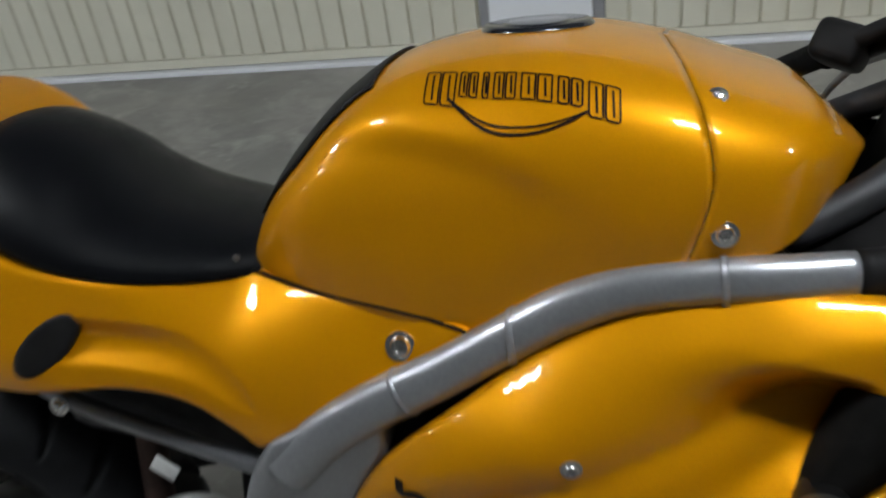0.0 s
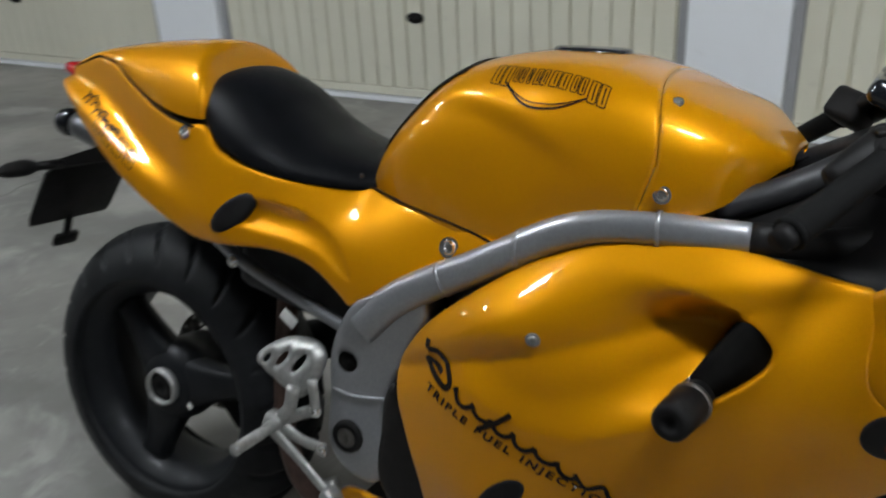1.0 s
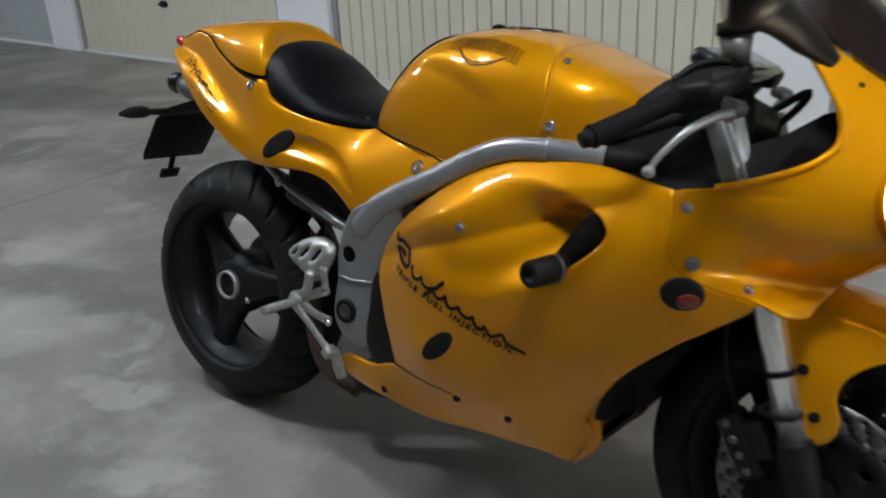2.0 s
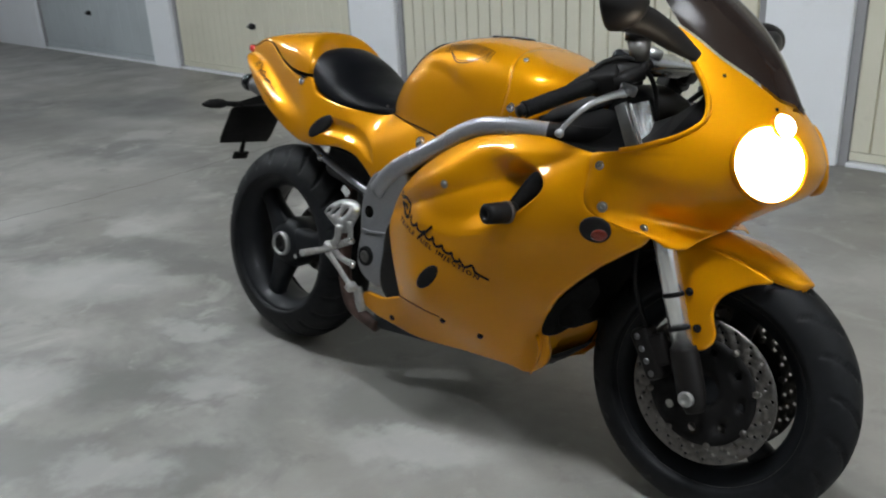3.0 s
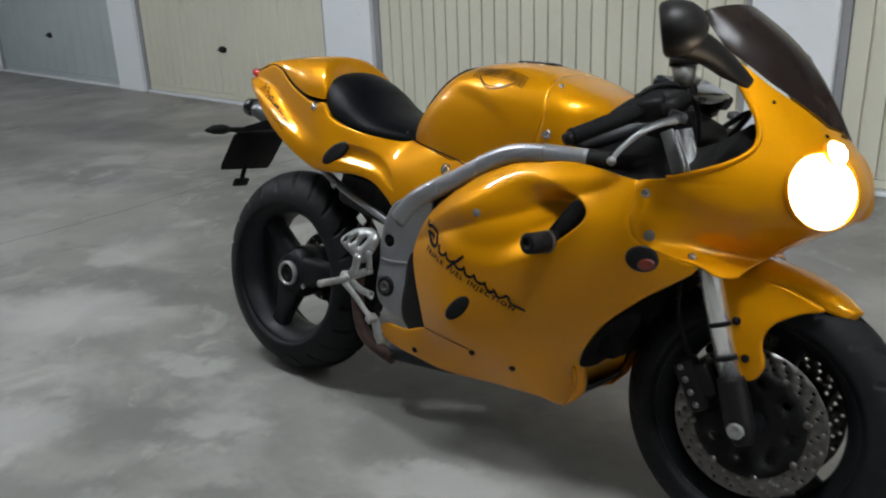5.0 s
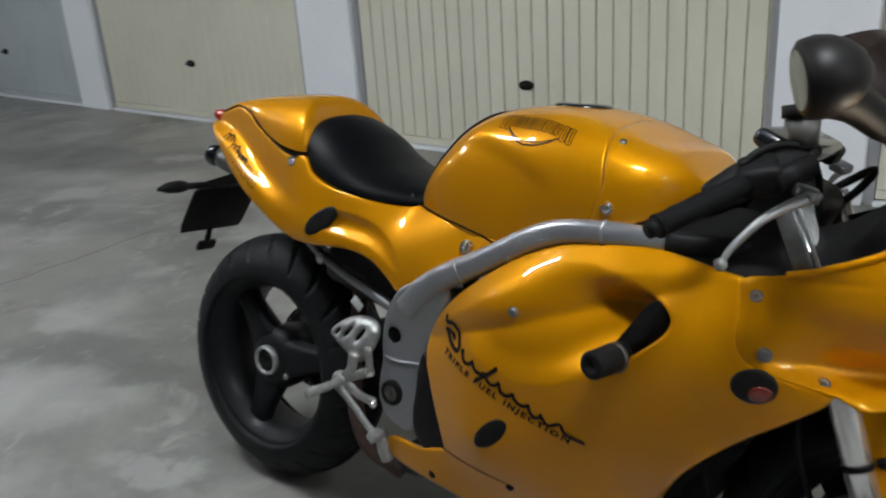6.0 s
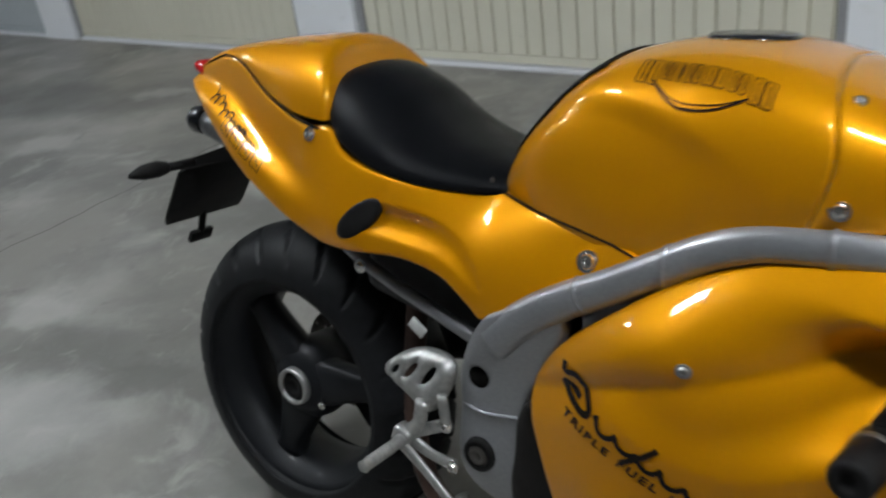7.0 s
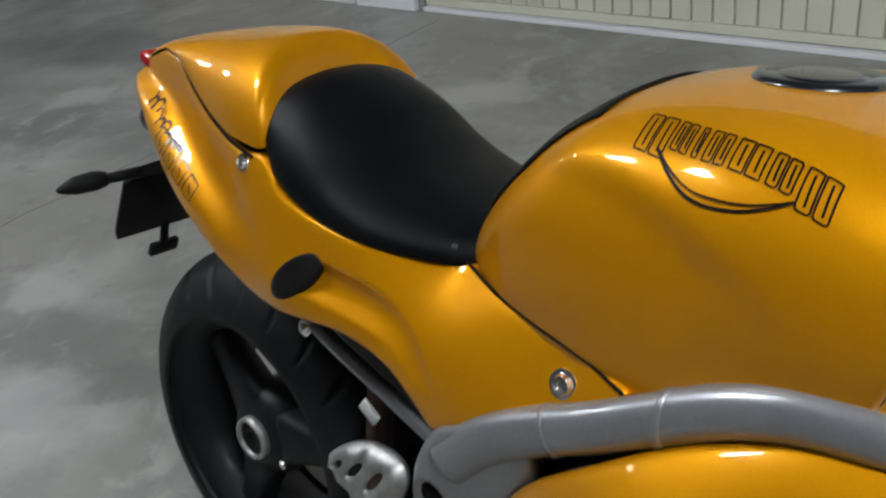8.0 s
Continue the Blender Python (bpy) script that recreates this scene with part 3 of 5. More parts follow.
def rim_mesh(r, half):
    prof = [(r + 0.004, -half), (r - 0.006, -half * 1.0), (r - 0.012, -half * 0.9), (r - 0.03, -half * 0.72), (r - 0.038, -half * 0.3), (r - 0.038, half * 0.3),
            (r - 0.03, half * 0.72), (r - 0.012, half * 0.9), (r - 0.006, half), (r + 0.004, half), (r + 0.004, half * 0.8), (r - 0.022, half * 0.5), (r - 0.026, 0), (r - 0.022, -half * 0.5), (r + 0.004, -half * 0.8)]
    return lathe(prof, 72, True)


def spoke_mesh(ang, r0, r1, w0, w1, y0, y1, t0, t1):
    """A hollow-looking cast spoke, wide at the hub, with rounded faces."""
    rings = []
    for k in np.linspace(0, 1, 9):
        r = r0 + (r1 - r0) * k
        w = w0 + (w1 - w0) * (1 - (1 - k) ** 1.6) + 0.02 * max(0, k - 0.8) * 5
        y, t = y0 + (y1 - y0) * k, t0 + (t1 - t0) * k
        ring = []
        for b in np.linspace(0, 2 * math.pi, 16, endpoint=False):
            c, s = math.cos(b), math.sin(b)
            u = math.copysign(abs(c) ** 0.6, c) * w / 2
            d = math.copysign(abs(s) ** 0.6, s) * t / 2
            ca, sa = math.cos(ang), math.sin(ang)
            ring.append((r * ca - u * sa, y + d, r * sa + u * ca))
        rings.append(ring)
    return loft(rings)


def disc_mesh(r0, r1, half, holes_per_row, rows, wave=0.0):
    o = np.array([((r1 + wave * math.cos(8 * a)) * math.cos(a), (r1 + wave * math.cos(8 * a)) * math.sin(a)) for a in np.linspace(0, 2 * math.pi, 96, endpoint=False)])
    hs = [circle(0, 0, r0, 64)]
    for k in range(holes_per_row):
        for q in range(rows):
            a = 2 * math.pi * (k + q * 0.33) / holes_per_row
            r = r0 + (r1 - r0) * (0.22 + 0.56 * q / max(rows - 1, 1))
            hs.append(circle(r * math.cos(a), r * math.sin(a), 0.0042, 8))
    v, f = fill(o, hs, 0.02)
    return shell(v, f, [(x, -half, z) for x, z in v], [(x, half, z) for x, z in v])


def put(bm, x, y, z, ry=0.0, rz=0.0):
    bm.transform(pose(x, y, z, 0, ry, rz))
    return bm


RX, RZ, FX, FZ = -0.745, 0.3135, 0.690, 0.301
rw = tagged(new("rear_wheel"), label="dark grey three-spoke rear wheel with a wide worn tyre")
rw.parent = bike
rw.matrix_basis = pose(RX, 0, RZ)
part("tyre", tyre_mesh(0.312, 0.095, 0.098, 0.216, 22, 0.9), RUBBER, rw, "wide black sports tyre with slanted grooves")
part("rim", rim_mesh(0.218, 0.080), WHEEL, rw, "dark grey cast rim")
hub = [(0, -0.066), (0.044, -0.066), (0.060, -0.060), (0.076, -0.046), (0.082, -0.02), (0.075, 0.06), (0, 0.06)]
part("hub", lathe(hub, 40), WHEEL, rw, "dark grey domed hub")
for a in (130, 10, 250):
    part("spoke", spoke_mesh(radians(a), 0.045, 0.190, 0.105, 0.052, -0.030, -0.030, 0.062, 0.045), WHEEL, rw, "wide dark grey cast spoke")
part("hub_nut", lathe([(0.0295, -0.074), (0.031, -0.080), (0.036, -0.080), (0.038, -0.074), (0.038, -0.06), (0.0295, -0.06)], 36, True), CAST, rw, "polished ring nut")
part("nut_cap", lathe([(0, -0.070), (0.012, -0.070), (0.014, -0.076), (0.026, -0.076), (0.0292, -0.072), (0.0300, -0.06), (0, -0.06)], 24), BLACK, rw)
part("brake_disc", put(disc_mesh(0.075, 0.110, 0.0025, 18, 2), 0, 0.085, 0), STEEL, rw, "drilled steel rear brake disc")
part("rear_caliper", box((0.10, 0.05, 0.075), (0.065, 0.085, -0.080), (0, 50, 0), 0.014, 3), BLACK, bike, "black rear brake caliper").matrix_basis = pose(RX, 0, RZ)
arm = spline([(-0.24, 0.13, 0.40), (-0.42, 0.15, 0.41), (-0.60, 0.15, 0.365), (RX, 0.13, RZ)], 8)
part("swingarm", tube([tuple(p) for p in arm], [0.05, 0.045, 0.040, 0.050], 18, 1, 0.75, False), ENGINE, bike, "dark grey single-sided swingarm")
screw("bolt", (RX + 0.06, -0.062, RZ - 0.03), bike, 0.006)

fw = tagged(new("front_wheel"), label="dark grey three-spoke front wheel with twin drilled discs")
fw.parent = bike
fw.matrix_basis = pose(FX, 0, FZ)
part("tyre", tyre_mesh(0.300, 0.062, 0.066, 0.216, 20, -0.9), RUBBER, fw, "black front sports tyre with slanted grooves")
part("rim", rim_mesh(0.218, 0.050), WHEEL, fw, "dark grey cast rim with a bright edge")
part("rim_edge", lathe([(0.2135, -0.0515), (0.217, -0.0525), (0.2205, -0.0515), (0.217, -0.0505)], 96, True), STEEL, fw, "thin bright rim edge")
part("hub", lathe([(0, -0.06), (0.03, -0.06), (0.045, -0.05), (0.05, 0), (0.045, 0.05), (0.03, 0.06), (0, 0.06)], 32), WHEEL, fw)
for a in (75, 195, 315):
    part("spoke", spoke_mesh(radians(a), 0.03, 0.190, 0.07, 0.050, 0, 0, 0.05, 0.036), WHEEL, fw, "dark grey cast spoke")
for s in (-1, 1):
    d = part("brake_disc", put(disc_mesh(0.118, 0.160, 0.0025, 24, 3), 0, s * 0.068, 0), STEEL, fw, "large drilled floating brake disc")
    cv, cf = fill(circle(0, 0, 0.1195, 64), [circle(0, 0, 0.034, 24)] + [circle(0.088 * math.cos(radians(a)), 0.088 * math.sin(radians(a)), 0.010, 12) for a in range(38, 398, 45)], 0.02)
    dish = [0.010 * float(ramp(0.115, 0.06, math.hypot(x, z))) for x, z in cv]
    part("disc_carrier", shell(cv, cf, [(x, s * (0.071 - q), z) for (x, z), q in zip(cv, dish)], [(x, s * (0.065 - q), z) for (x, z), q in zip(cv, dish)]), BLACK, d, "black dished disc carrier")
    for a in range(15, 375, 45):
        bm = lathe([(0, -0.006), (0.007, -0.006), (0.008, 0.0), (0.007, 0.006), (0, 0.006)], 12)
        part("disc_button", put(bm, 0.119 * math.cos(radians(a)), s * 0.068, 0.119 * math.sin(radians(a))), STEEL, d)

# -- fork, caliper, front mudguard
RAKE = Vector((FX - 0.565, 0, FZ - 0.64)).normalized()
for s in (-1, 1):
    leg = new("fork_leg")
    leg.parent = bike
    tagged(leg, label="dark fork slider below a polished stanchion")
    y = s * 0.113
    a = Vector((FX, y, FZ))
    up = -RAKE
    part("slider", tube([a + up * -0.035, a + up * 0.0, a + up * 0.06, a + up * 0.105], [0.018, 0.03, 0.031, 0.029], 20, 4), SATIN, leg, "dark blue-black fork slider")
    part("stanchion", tube([a + up * 0.10, a + up * 0.62], 0.0225, 24, 1), POLISHED, leg, "polished fork tube")
    for k in (0.145, 0.215):
        part("band", tube([a + up * (k - 0.0045), a + up * (k + 0.0045)], 0.0235, 24, 1), BLACK, leg, "black rubber band")
    bm = lathe([(0, s * 0.02), (0.008, s * 0.02), (0.009, s * 0.024), (0.015, s * 0.024), (0.017, s * 0.02), (0.017, 0.0), (0, 0.0)], 20)
    part("axle_cap", put(bm, FX, y + s * 0.012, FZ), CAST, leg, "alloy axle cap")
    cal = new("caliper")
    cal.parent = bike
    tagged(cal, label="dark four-piston front brake caliper with steel bolts")
    cal.matrix_basis = pose(FX - 0.118, s * 0.078, FZ + 0.055, 0, -32, 0)
    part("caliper_body", join(box((0.046, 0.05, 0.118), (0, s * 0.010, 0), bevel=0.012, segs=3), box((0.04, 0.03, 0.07), (0.03, s * 0.016, 0.0), bevel=0.008)), SATIN, cal)
    for k in (-0.042, -0.014, 0.014, 0.042):
        bm = lathe([(0, s * 0.038), (0.005, s * 0.038), (0.008, s * 0.034), (0.008, s * 0.03), (0, s * 0.03)], 14)
        part("piston_cap", put(bm, -0.004, 0, k), DULLSTEEL, cal)
    part("brake_hose", tube([(FX - 0.13, s * 0.10, FZ + 0.11), (FX - 0.16, s * 0.13, FZ + 0.22), (FX - 0.17, s * 0.11, FZ + 0.36), (FX - 0.2, s * 0.06, FZ + 0.5)], 0.005, 8), BLACK, bike, "thin black brake hose")

guard_rings = []
for a in np.linspace(58, 115, 24):
    r = radians(a)
    k = (a - 58) / 110
    half = 0.018 + 0.064 * min(1.0, k / 0.30) ** 0.6
    rad = 0.312 + 0.022 * min(1, k / 0.35)
    ring = []
    for b in np.linspace(-1, 1, 21):
        y = half * math.sin(b * math.pi / 2) ** 1.0
        drop = 0.034 * (1 - math.cos(b * math.pi / 2)) ** 1.1 * (0.7 + 0.3 * min(1, k / 0.25)) + 0.028 * max(0, abs(b) - 0.8) * 5 * min(1, k / 0.3)
        ring.append((FX + (rad - drop) * math.cos(r), y, FZ + (rad - drop) * math.sin(r)))
    guard_rings.append(ring)
guard = part("front_mudguard", add_solid(loft(guard_rings, False, False), 0.004), PAINT, bike, "golden yellow front mudguard")
flank = spline([(0.600, 0.575), (0.612, 0.53), (0.640, 0.455), (0.664, 0.405), (0.685, 0.397), (0.706, 0.412), (0.714, 0.440), (0.702, 0.485), (0.716, 0.522), (0.760, 0.552),
                (0.800, 0.566), (0.775, 0.582), (0.70, 0.604), (0.62, 0.603)], 6, True)
flank_w = plate_spline([(0.60, 0.58, 0.098), (0.64, 0.46, 0.110), (0.69, 0.40, 0.108), (0.70, 0.50, 0.107), (0.66, 0.56, 0.098), (0.72, 0.57, 0.088), (0.80, 0.585, 0.074), (0.70, 0.612, 0.082), (0.62, 0.605, 0.085)])
for s in (-1, 1):
    side = panel("mudguard_side", flank, flank_w, PAINT, guard, "", s, 0.004, 0.006, 0.009)
    for x, z in ((0.648, 0.517), (0.677, 0.445)):
        screw("bolt", (x, s * (0.112), z), side, 0.007, mat=BLACK, normal=(0, s, 0))

# -- fuel tank
T_ZT = curve1([-0.252, -0.240, -0.212, -0.178, -0.138, -0.085, 0.0, 0.09, 0.17, 0.23, 0.285, 0.310, 0.335], [0.800, 0.838, 0.880, 0.917, 0.952, 0.981, 0.997, 0.997, 0.980, 0.959, 0.939, 0.917, 0.892])
T_ZB = curve1([-0.252, -0.13, -0.01, 0.05, 0.11, 0.18, 0.235, 0.258, 0.279, 0.301, 0.320, 0.335], [0.774, 0.760, 0.741, 0.785, 0.809, 0.818, 0.821, 0.828, 0.840, 0.856, 0.871, 0.880])
T_W = curve1([-0.252, -0.22, -0.17, -0.10, 0.0, 0.1, 0.2, 0.26, 0.31, 0.335], [0.106, 0.133, 0.159, 0.177, 0.190, 0.199, 0.200, 0.183, 0.128, 0.082])
T_SEC = spline([(0.97, 0.0), (1.0, 0.2), (1.005, 0.4), (0.985, 0.58), (0.92, 0.74), (0.80, 0.86), (0.60, 0.945), (0.32, 0.988), (0.0, 1.0)], 8)
ARCH = curve1([-0.26, -0.207, -0.168, -0.136, -0.093, -0.042, 0.031, 0.102, 0.149, 0.19, 0.25], [0.875, 0.900, 0.922, 0.933, 0.938, 0.932, 0.910, 0.876, 0.843, 0.80, 0.70])


def tank_at(x, v):
    """Point of the tank's right side: x, and v from 0 at the bottom edge to 1 on the centre line."""
    i = np.clip(v, 0, 1) * (len(T_SEC) - 1)
    fy = np.interp(i, np.arange(len(T_SEC)), T_SEC[:, 0])
    fz = np.interp(i, np.arange(len(T_SEC)), T_SEC[:, 1])
    zb, zt = T_ZB(x), T_ZT(x)
    z = zb + (zt - zb) * fz
    y = T_W(x) * fy
    knee = ramp(-0.010, 0.030, ARCH(x) - z) * ramp(0.15, 0.0, x)
    y = y - 0.009 * knee * ramp(0.02, 0.09, y)
    return np.array((x, -y, z))


def tank_ring(xs_of_v, n=84):
    right = [tank_at(xs_of_v(v), v) for v in np.linspace(0, 1, n)]
    return [tuple(p) for p in right] + [(p[0], -p[1], p[2]) for p in right[-2::-1]]


TANK_SEAM = curve1([0, 0.25, 0.5, 0.75, 1.0], [0.176, 0.196, 0.192, 0.178, 0.165])
tank = new("fuel_tank")
tank.parent = bike
tagged(tank, label="golden yellow pearl fuel tank with knee recesses and a dark outlined emblem")


def tank_piece(name, a, b, n, label):
    rings = [tank_ring(lambda v: a(v) + (b(v) - a(v)) * k) for k in np.linspace(0, 1, n)]
    first = [tuple(Vector(p) * 1.0 + (Vector((0.012, 0, 0)) if name == "tank_shell" else Vector((0.006, 0, -0.004)))) for p in rings[0]]
    first = [(p[0], p[1] * 0.97, p[2] - 0.006) for p in first]
    last = [(p[0] - 0.004, p[1] * 0.96, p[2] - 0.008) for p in rings[-1]]
    return part(name, loft([first] + rings + [last], False, False), PAINT, tank, label)


tank_piece("tank_shell", lambda v: -0.252 + 0 * v, lambda v: TANK_SEAM(v) - 0.0004, 64, "golden yellow tank shell with knee recesses")
tank_piece("tank_front_cover", lambda v: TANK_SEAM(v) + 0.0006, lambda v: 0.335 + 0 * v, 26, "golden yellow tank front cover")
part("tank_nose", loft([[(p[0] - 0.004, p[1] * k * 0.97, 0.886 + (p[2] - 0.886) * k) for p in tank_ring(lambda v: 0.334 + 0 * v, 24)] for k in (1.0, 0.9, 0.5, 0.02)], False, False), BLACK, tank, "black recess at the tank's nose")
pad = [[tuple(Vector(tank_at(x, 1 - abs(b) * (0.27 + 0.13 * ramp(-0.10, -0.2, x)))) * 1 + Vector((-0.002, 0, 0.0035))) for b in np.linspace(0, 1, 14)] for x in np.linspace(-0.236, -0.098, 18)]
pad = [r[::-1] + [(p[0], -p[1], p[2]) for p in r[1:]] for r in pad]
part("tank_pad", add_solid(loft(pad, False, False), 0.003), BLACK, tank, "black rubber tank pad")
cap = lathe([(0, 0.0025), (0.03, 0.0025), (0.034, 0.0015), (0.036, 0.0), (0.052, 0.002), (0.056, -0.002), (0.056, -0.012), (0, -0.012)], 40)
cap.transform(pose(0.045, 0, 0.999, 90, 0, 0))
part("filler_cap", cap, GLOSSBLACK, tank, "dark flush filler cap")
top_v = min(np.linspace(0.3, 1, 200), key=lambda v: abs(tank_at(0.203, v)[2] - 0.950))
screw("bolt", tuple(tank_at(0.203, top_v)), tank, 0.0065, normal=(0, -0.65, 0.75))
screw("bolt", (0.207, -0.199, 0.846), tank, 0.009)

ARC = np.cumsum([0] + [np.linalg.norm(tank_at(0.05, v + 0.005) - tank_at(0.05, v)) for v in np.arange(0, 1, 0.005)])


def on_tank(a, b):
    """a: along the tank; b: metres down from the centre line over the shoulder."""
    v = np.interp(ARC[-1] - b, ARC, np.linspace(0, 1, len(ARC)))
    p = tank_at(a, v)
    e = 0.004
    n = np.cross(tank_at(a + e, v) - tank_at(a - e, v), tank_at(a, v + e) - tank_at(a, v - e))
    n = n / np.linalg.norm(n)
    return p, n if n[1] < 0 or n[2] > 0.7 else -n


def emblem_strokes():
    """Slim outlined bars in a row on a gentle slope, with a double arc under them."""
    out = []
    top, h = 0.128, 0.028
    xs = [(-0.042, -0.012, 0.038), (-0.010, 0.008, h), (0.011, 0.018, h), (0.021, 0.042, h), (0.045, 0.073, h), (0.076, 0.098, h), (0.101, 0.128, 0.035)]
    for a, b, d in xs:
        k = 2 if b - a > 0.012 else 1
        for q in range(k):
            a0 = a + (b - a) * q / k
            a1 = a0 + (b - a) / k - 0.0022
            t0, t1 = top + 0.26 * (a0 + 0.04), top + 0.26 * (a1 + 0.04)
            out.append(([(a0, t0), (a1, t1), (a1, t1 + d), (a0, t0 + d), (a0, t0)], 0.0017))
            mid = (a0 + a1) / 2
            out.append(([(mid, (t0 + t1) / 2 + 0.004), (mid + 0.0008, (t0 + t1) / 2 + d - 0.004)], 0.0020))
    for dip, w in ((0.030, 0.0026), (0.024, 0.0016)):
        out.append(([(x, top + 0.029 + 0.26 * (x + 0.04) + dip * (1 - ((x - 0.04) / 0.062) ** 2)) for x in np.linspace(-0.02, 0.10, 18)], w))
    return [(even(np.array(p), 0.004, False), w) for p, w in out]


part("tank_emblem", ribbon(emblem_strokes(), on_tank, 0.0012), DECAL, tank, "dark brown outlined emblem with a double arc", False)

# -- seat
S_TOP = curve1([-0.585, -0.57, -0.54, -0.505, -0.465, -0.432, -0.383, -0.327, -0.265, -0.20], [0.912, 0.932, 0.937, 0.927, 0.904, 0.875, 0.846, 0.829, 0.817, 0.811])
S_BOT = curve1([-0.585, -0.56, -0.544, -0.525, -0.49, -0.45, -0.39, -0.31, -0.245, -0.20], [0.90, 0.872, 0.853, 0.831, 0.812, 0.797, 0.785, 0.778, 0.777, 0.785])
S_W = curve1([-0.585, -0.57, -0.545, -0.50, -0.44, -0.37, -0.30, -0.25, -0.20], [0.085, 0.115, 0.140, 0.152, 0.154, 0.150, 0.132, 0.112, 0.088])
rings = []
for x in list(np.linspace(-0.585, -0.52, 14)) + list(np.linspace(-0.51, -0.20, 34)):
    w, zb, zt = S_W(x), S_BOT(x), S_TOP(x)
    right = []
    for a in np.linspace(0, 1, 22):
        t = a * math.pi / 2
        y = w * math.cos(t) ** 0.94 + 0.004 * math.sin(2 * t)
        right.append((x, -y, zb + (zt - zb) * math.sin(t) ** 1.04))
    under = [(x, -w * 0.86, zb - 0.010), (x, -w * 0.4, zb - 0.012)]
    half = under[::-1] + right
    rings.append(half + [(p[0], -p[1], p[2]) for p in half[-2::-1]])
seat = part("seat", loft(rings, True, True), SEAT, bike, "black vinyl single rider seat")
screw("bolt", (-0.262, -0.118, 0.798), seat, 0.003, mat=STEEL)

# -- tail
tail_w = plate_spline([(-0.01, 0.745, 0.186), (-0.082, 0.728, 0.172), (-0.15, 0.76, 0.156), (-0.25, 0.785, 0.106), (-0.22, 0.748, 0.150), (-0.25, 0.70, 0.172), (-0.255, 0.60, 0.182), (-0.13, 0.69, 0.185),
                       (-0.39, 0.79, 0.150), (-0.33, 0.74, 0.158), (-0.445, 0.752, 0.160), (-0.5, 0.69, 0.180), (-0.52, 0.632, 0.165), (-0.39, 0.64, 0.176), (-0.56, 0.80, 0.160), (-0.60, 0.845, 0.148),
                       (-0.67, 0.69, 0.148), (-0.70, 0.79, 0.150), (-0.75, 0.90, 0.102)], 3e-4)
TAIL_LOW = curve1([-0.978, -0.945, -0.888, -0.831, -0.764, -0.672, -0.573, -0.50], [0.885, 0.868, 0.838, 0.802, 0.760, 0.712, 0.670, 0.662])
TAIL_TOP = curve1([-0.978, -0.945, -0.90, -0.848, -0.792, -0.751, -0.691, -0.633, -0.585, -0.50], [0.895, 0.912, 0.925, 0.937, 0.927, 0.903, 0.876, 0.856, 0.847, 0.83])
TAIL_OUT = curve1([-0.98, -0.945, -0.90, -0.83, -0.75, -0.67, -0.60, -0.50], [0.056, 0.080, 0.103, 0.129, 0.151, 0.163, 0.170, 0.176])
TAIL_IN = curve1([-0.98, -0.945, -0.90, -0.83, -0.75, -0.69, -0.63, -0.58, -0.50], [0.034, 0.052, 0.066, 0.083, 0.106, 0.124, 0.138, 0.146, 0.15])
CHANNEL = spline([(-0.490, 0.712), (-0.452, 0.748), (-0.392, 0.749), (-0.335, 0.740), (-0.290, 0.719), (-0.252, 0.688), (-0.236, 0.652), (-0.262, 0.656), (-0.32, 0.684), (-0.40, 0.694), (-0.46, 0.700)], 6, True)


def tail_base(x, z):
    """Rear of the tail: full below, drawn in over a soft shoulder towards the seam."""
    x, z = np.asarray(x, float), np.asarray(z, float)
    low, top = np.array([float(TAIL_LOW(a)) for a in x]), np.array([float(TAIL_TOP(a)) for a in x])
    u = np.clip((z - low) / np.maximum(top - low, 0.01), 0, 1)
    lo, hi = np.array([float(TAIL_OUT(a)) for a in x]), np.array([float(TAIL_IN(a)) for a in x])
    rear = lo - (lo - hi) * (0.86 * ramp(0.22, 0.54, u) + 0.14 * u)
    k = ramp(-0.50, -0.66, x)
    return tail_w(x, z) * (1 - k) + rear * k


def tail_width(x, z):
    p = np.stack([np.asarray(x), np.asarray(z)], 1)
    d = dist(p, CHANNEL) * inside(p, CHANNEL)
    return tail_base(x, z) - 0.013 * ramp(0.0, 0.036, d) * ramp(-0.25, -0.36, p[:, 0]) - 0.004 * ramp(0.0, 0.014, d)


tail_line = spline([(-0.012, 0.748), (-0.06, 0.716), (-0.122, 0.680), (-0.182, 0.645), (-0.224, 0.620), (-0.242, 0.612), (-0.264, 0.628), (-0.318, 0.660), (-0.385, 0.672), (-0.456, 0.668),
                    (-0.515, 0.664), (-0.573, 0.670), (-0.672, 0.712), (-0.764, 0.760), (-0.831, 0.802), (-0.888, 0.838), (-0.945, 0.869), (-0.980, 0.887), (-0.967, 0.905), (-0.90, 0.925),
                    (-0.848, 0.937), (-0.792, 0.927), (-0.751, 0.903), (-0.691, 0.876), (-0.633, 0.856), (-0.585, 0.847), (-0.556, 0.850), (-0.535, 0.840), (-0.515, 0.815), (-0.462, 0.795),
                    (-0.392, 0.785), (-0.309, 0.780), (-0.255, 0.783), (-0.19, 0.775), (-0.10, 0.764)], 5, True)
tail = new("tail_unit")
tail.parent = bike
tagged(tail, label="golden yellow tail unit with a single-seat cover and dark side vents")
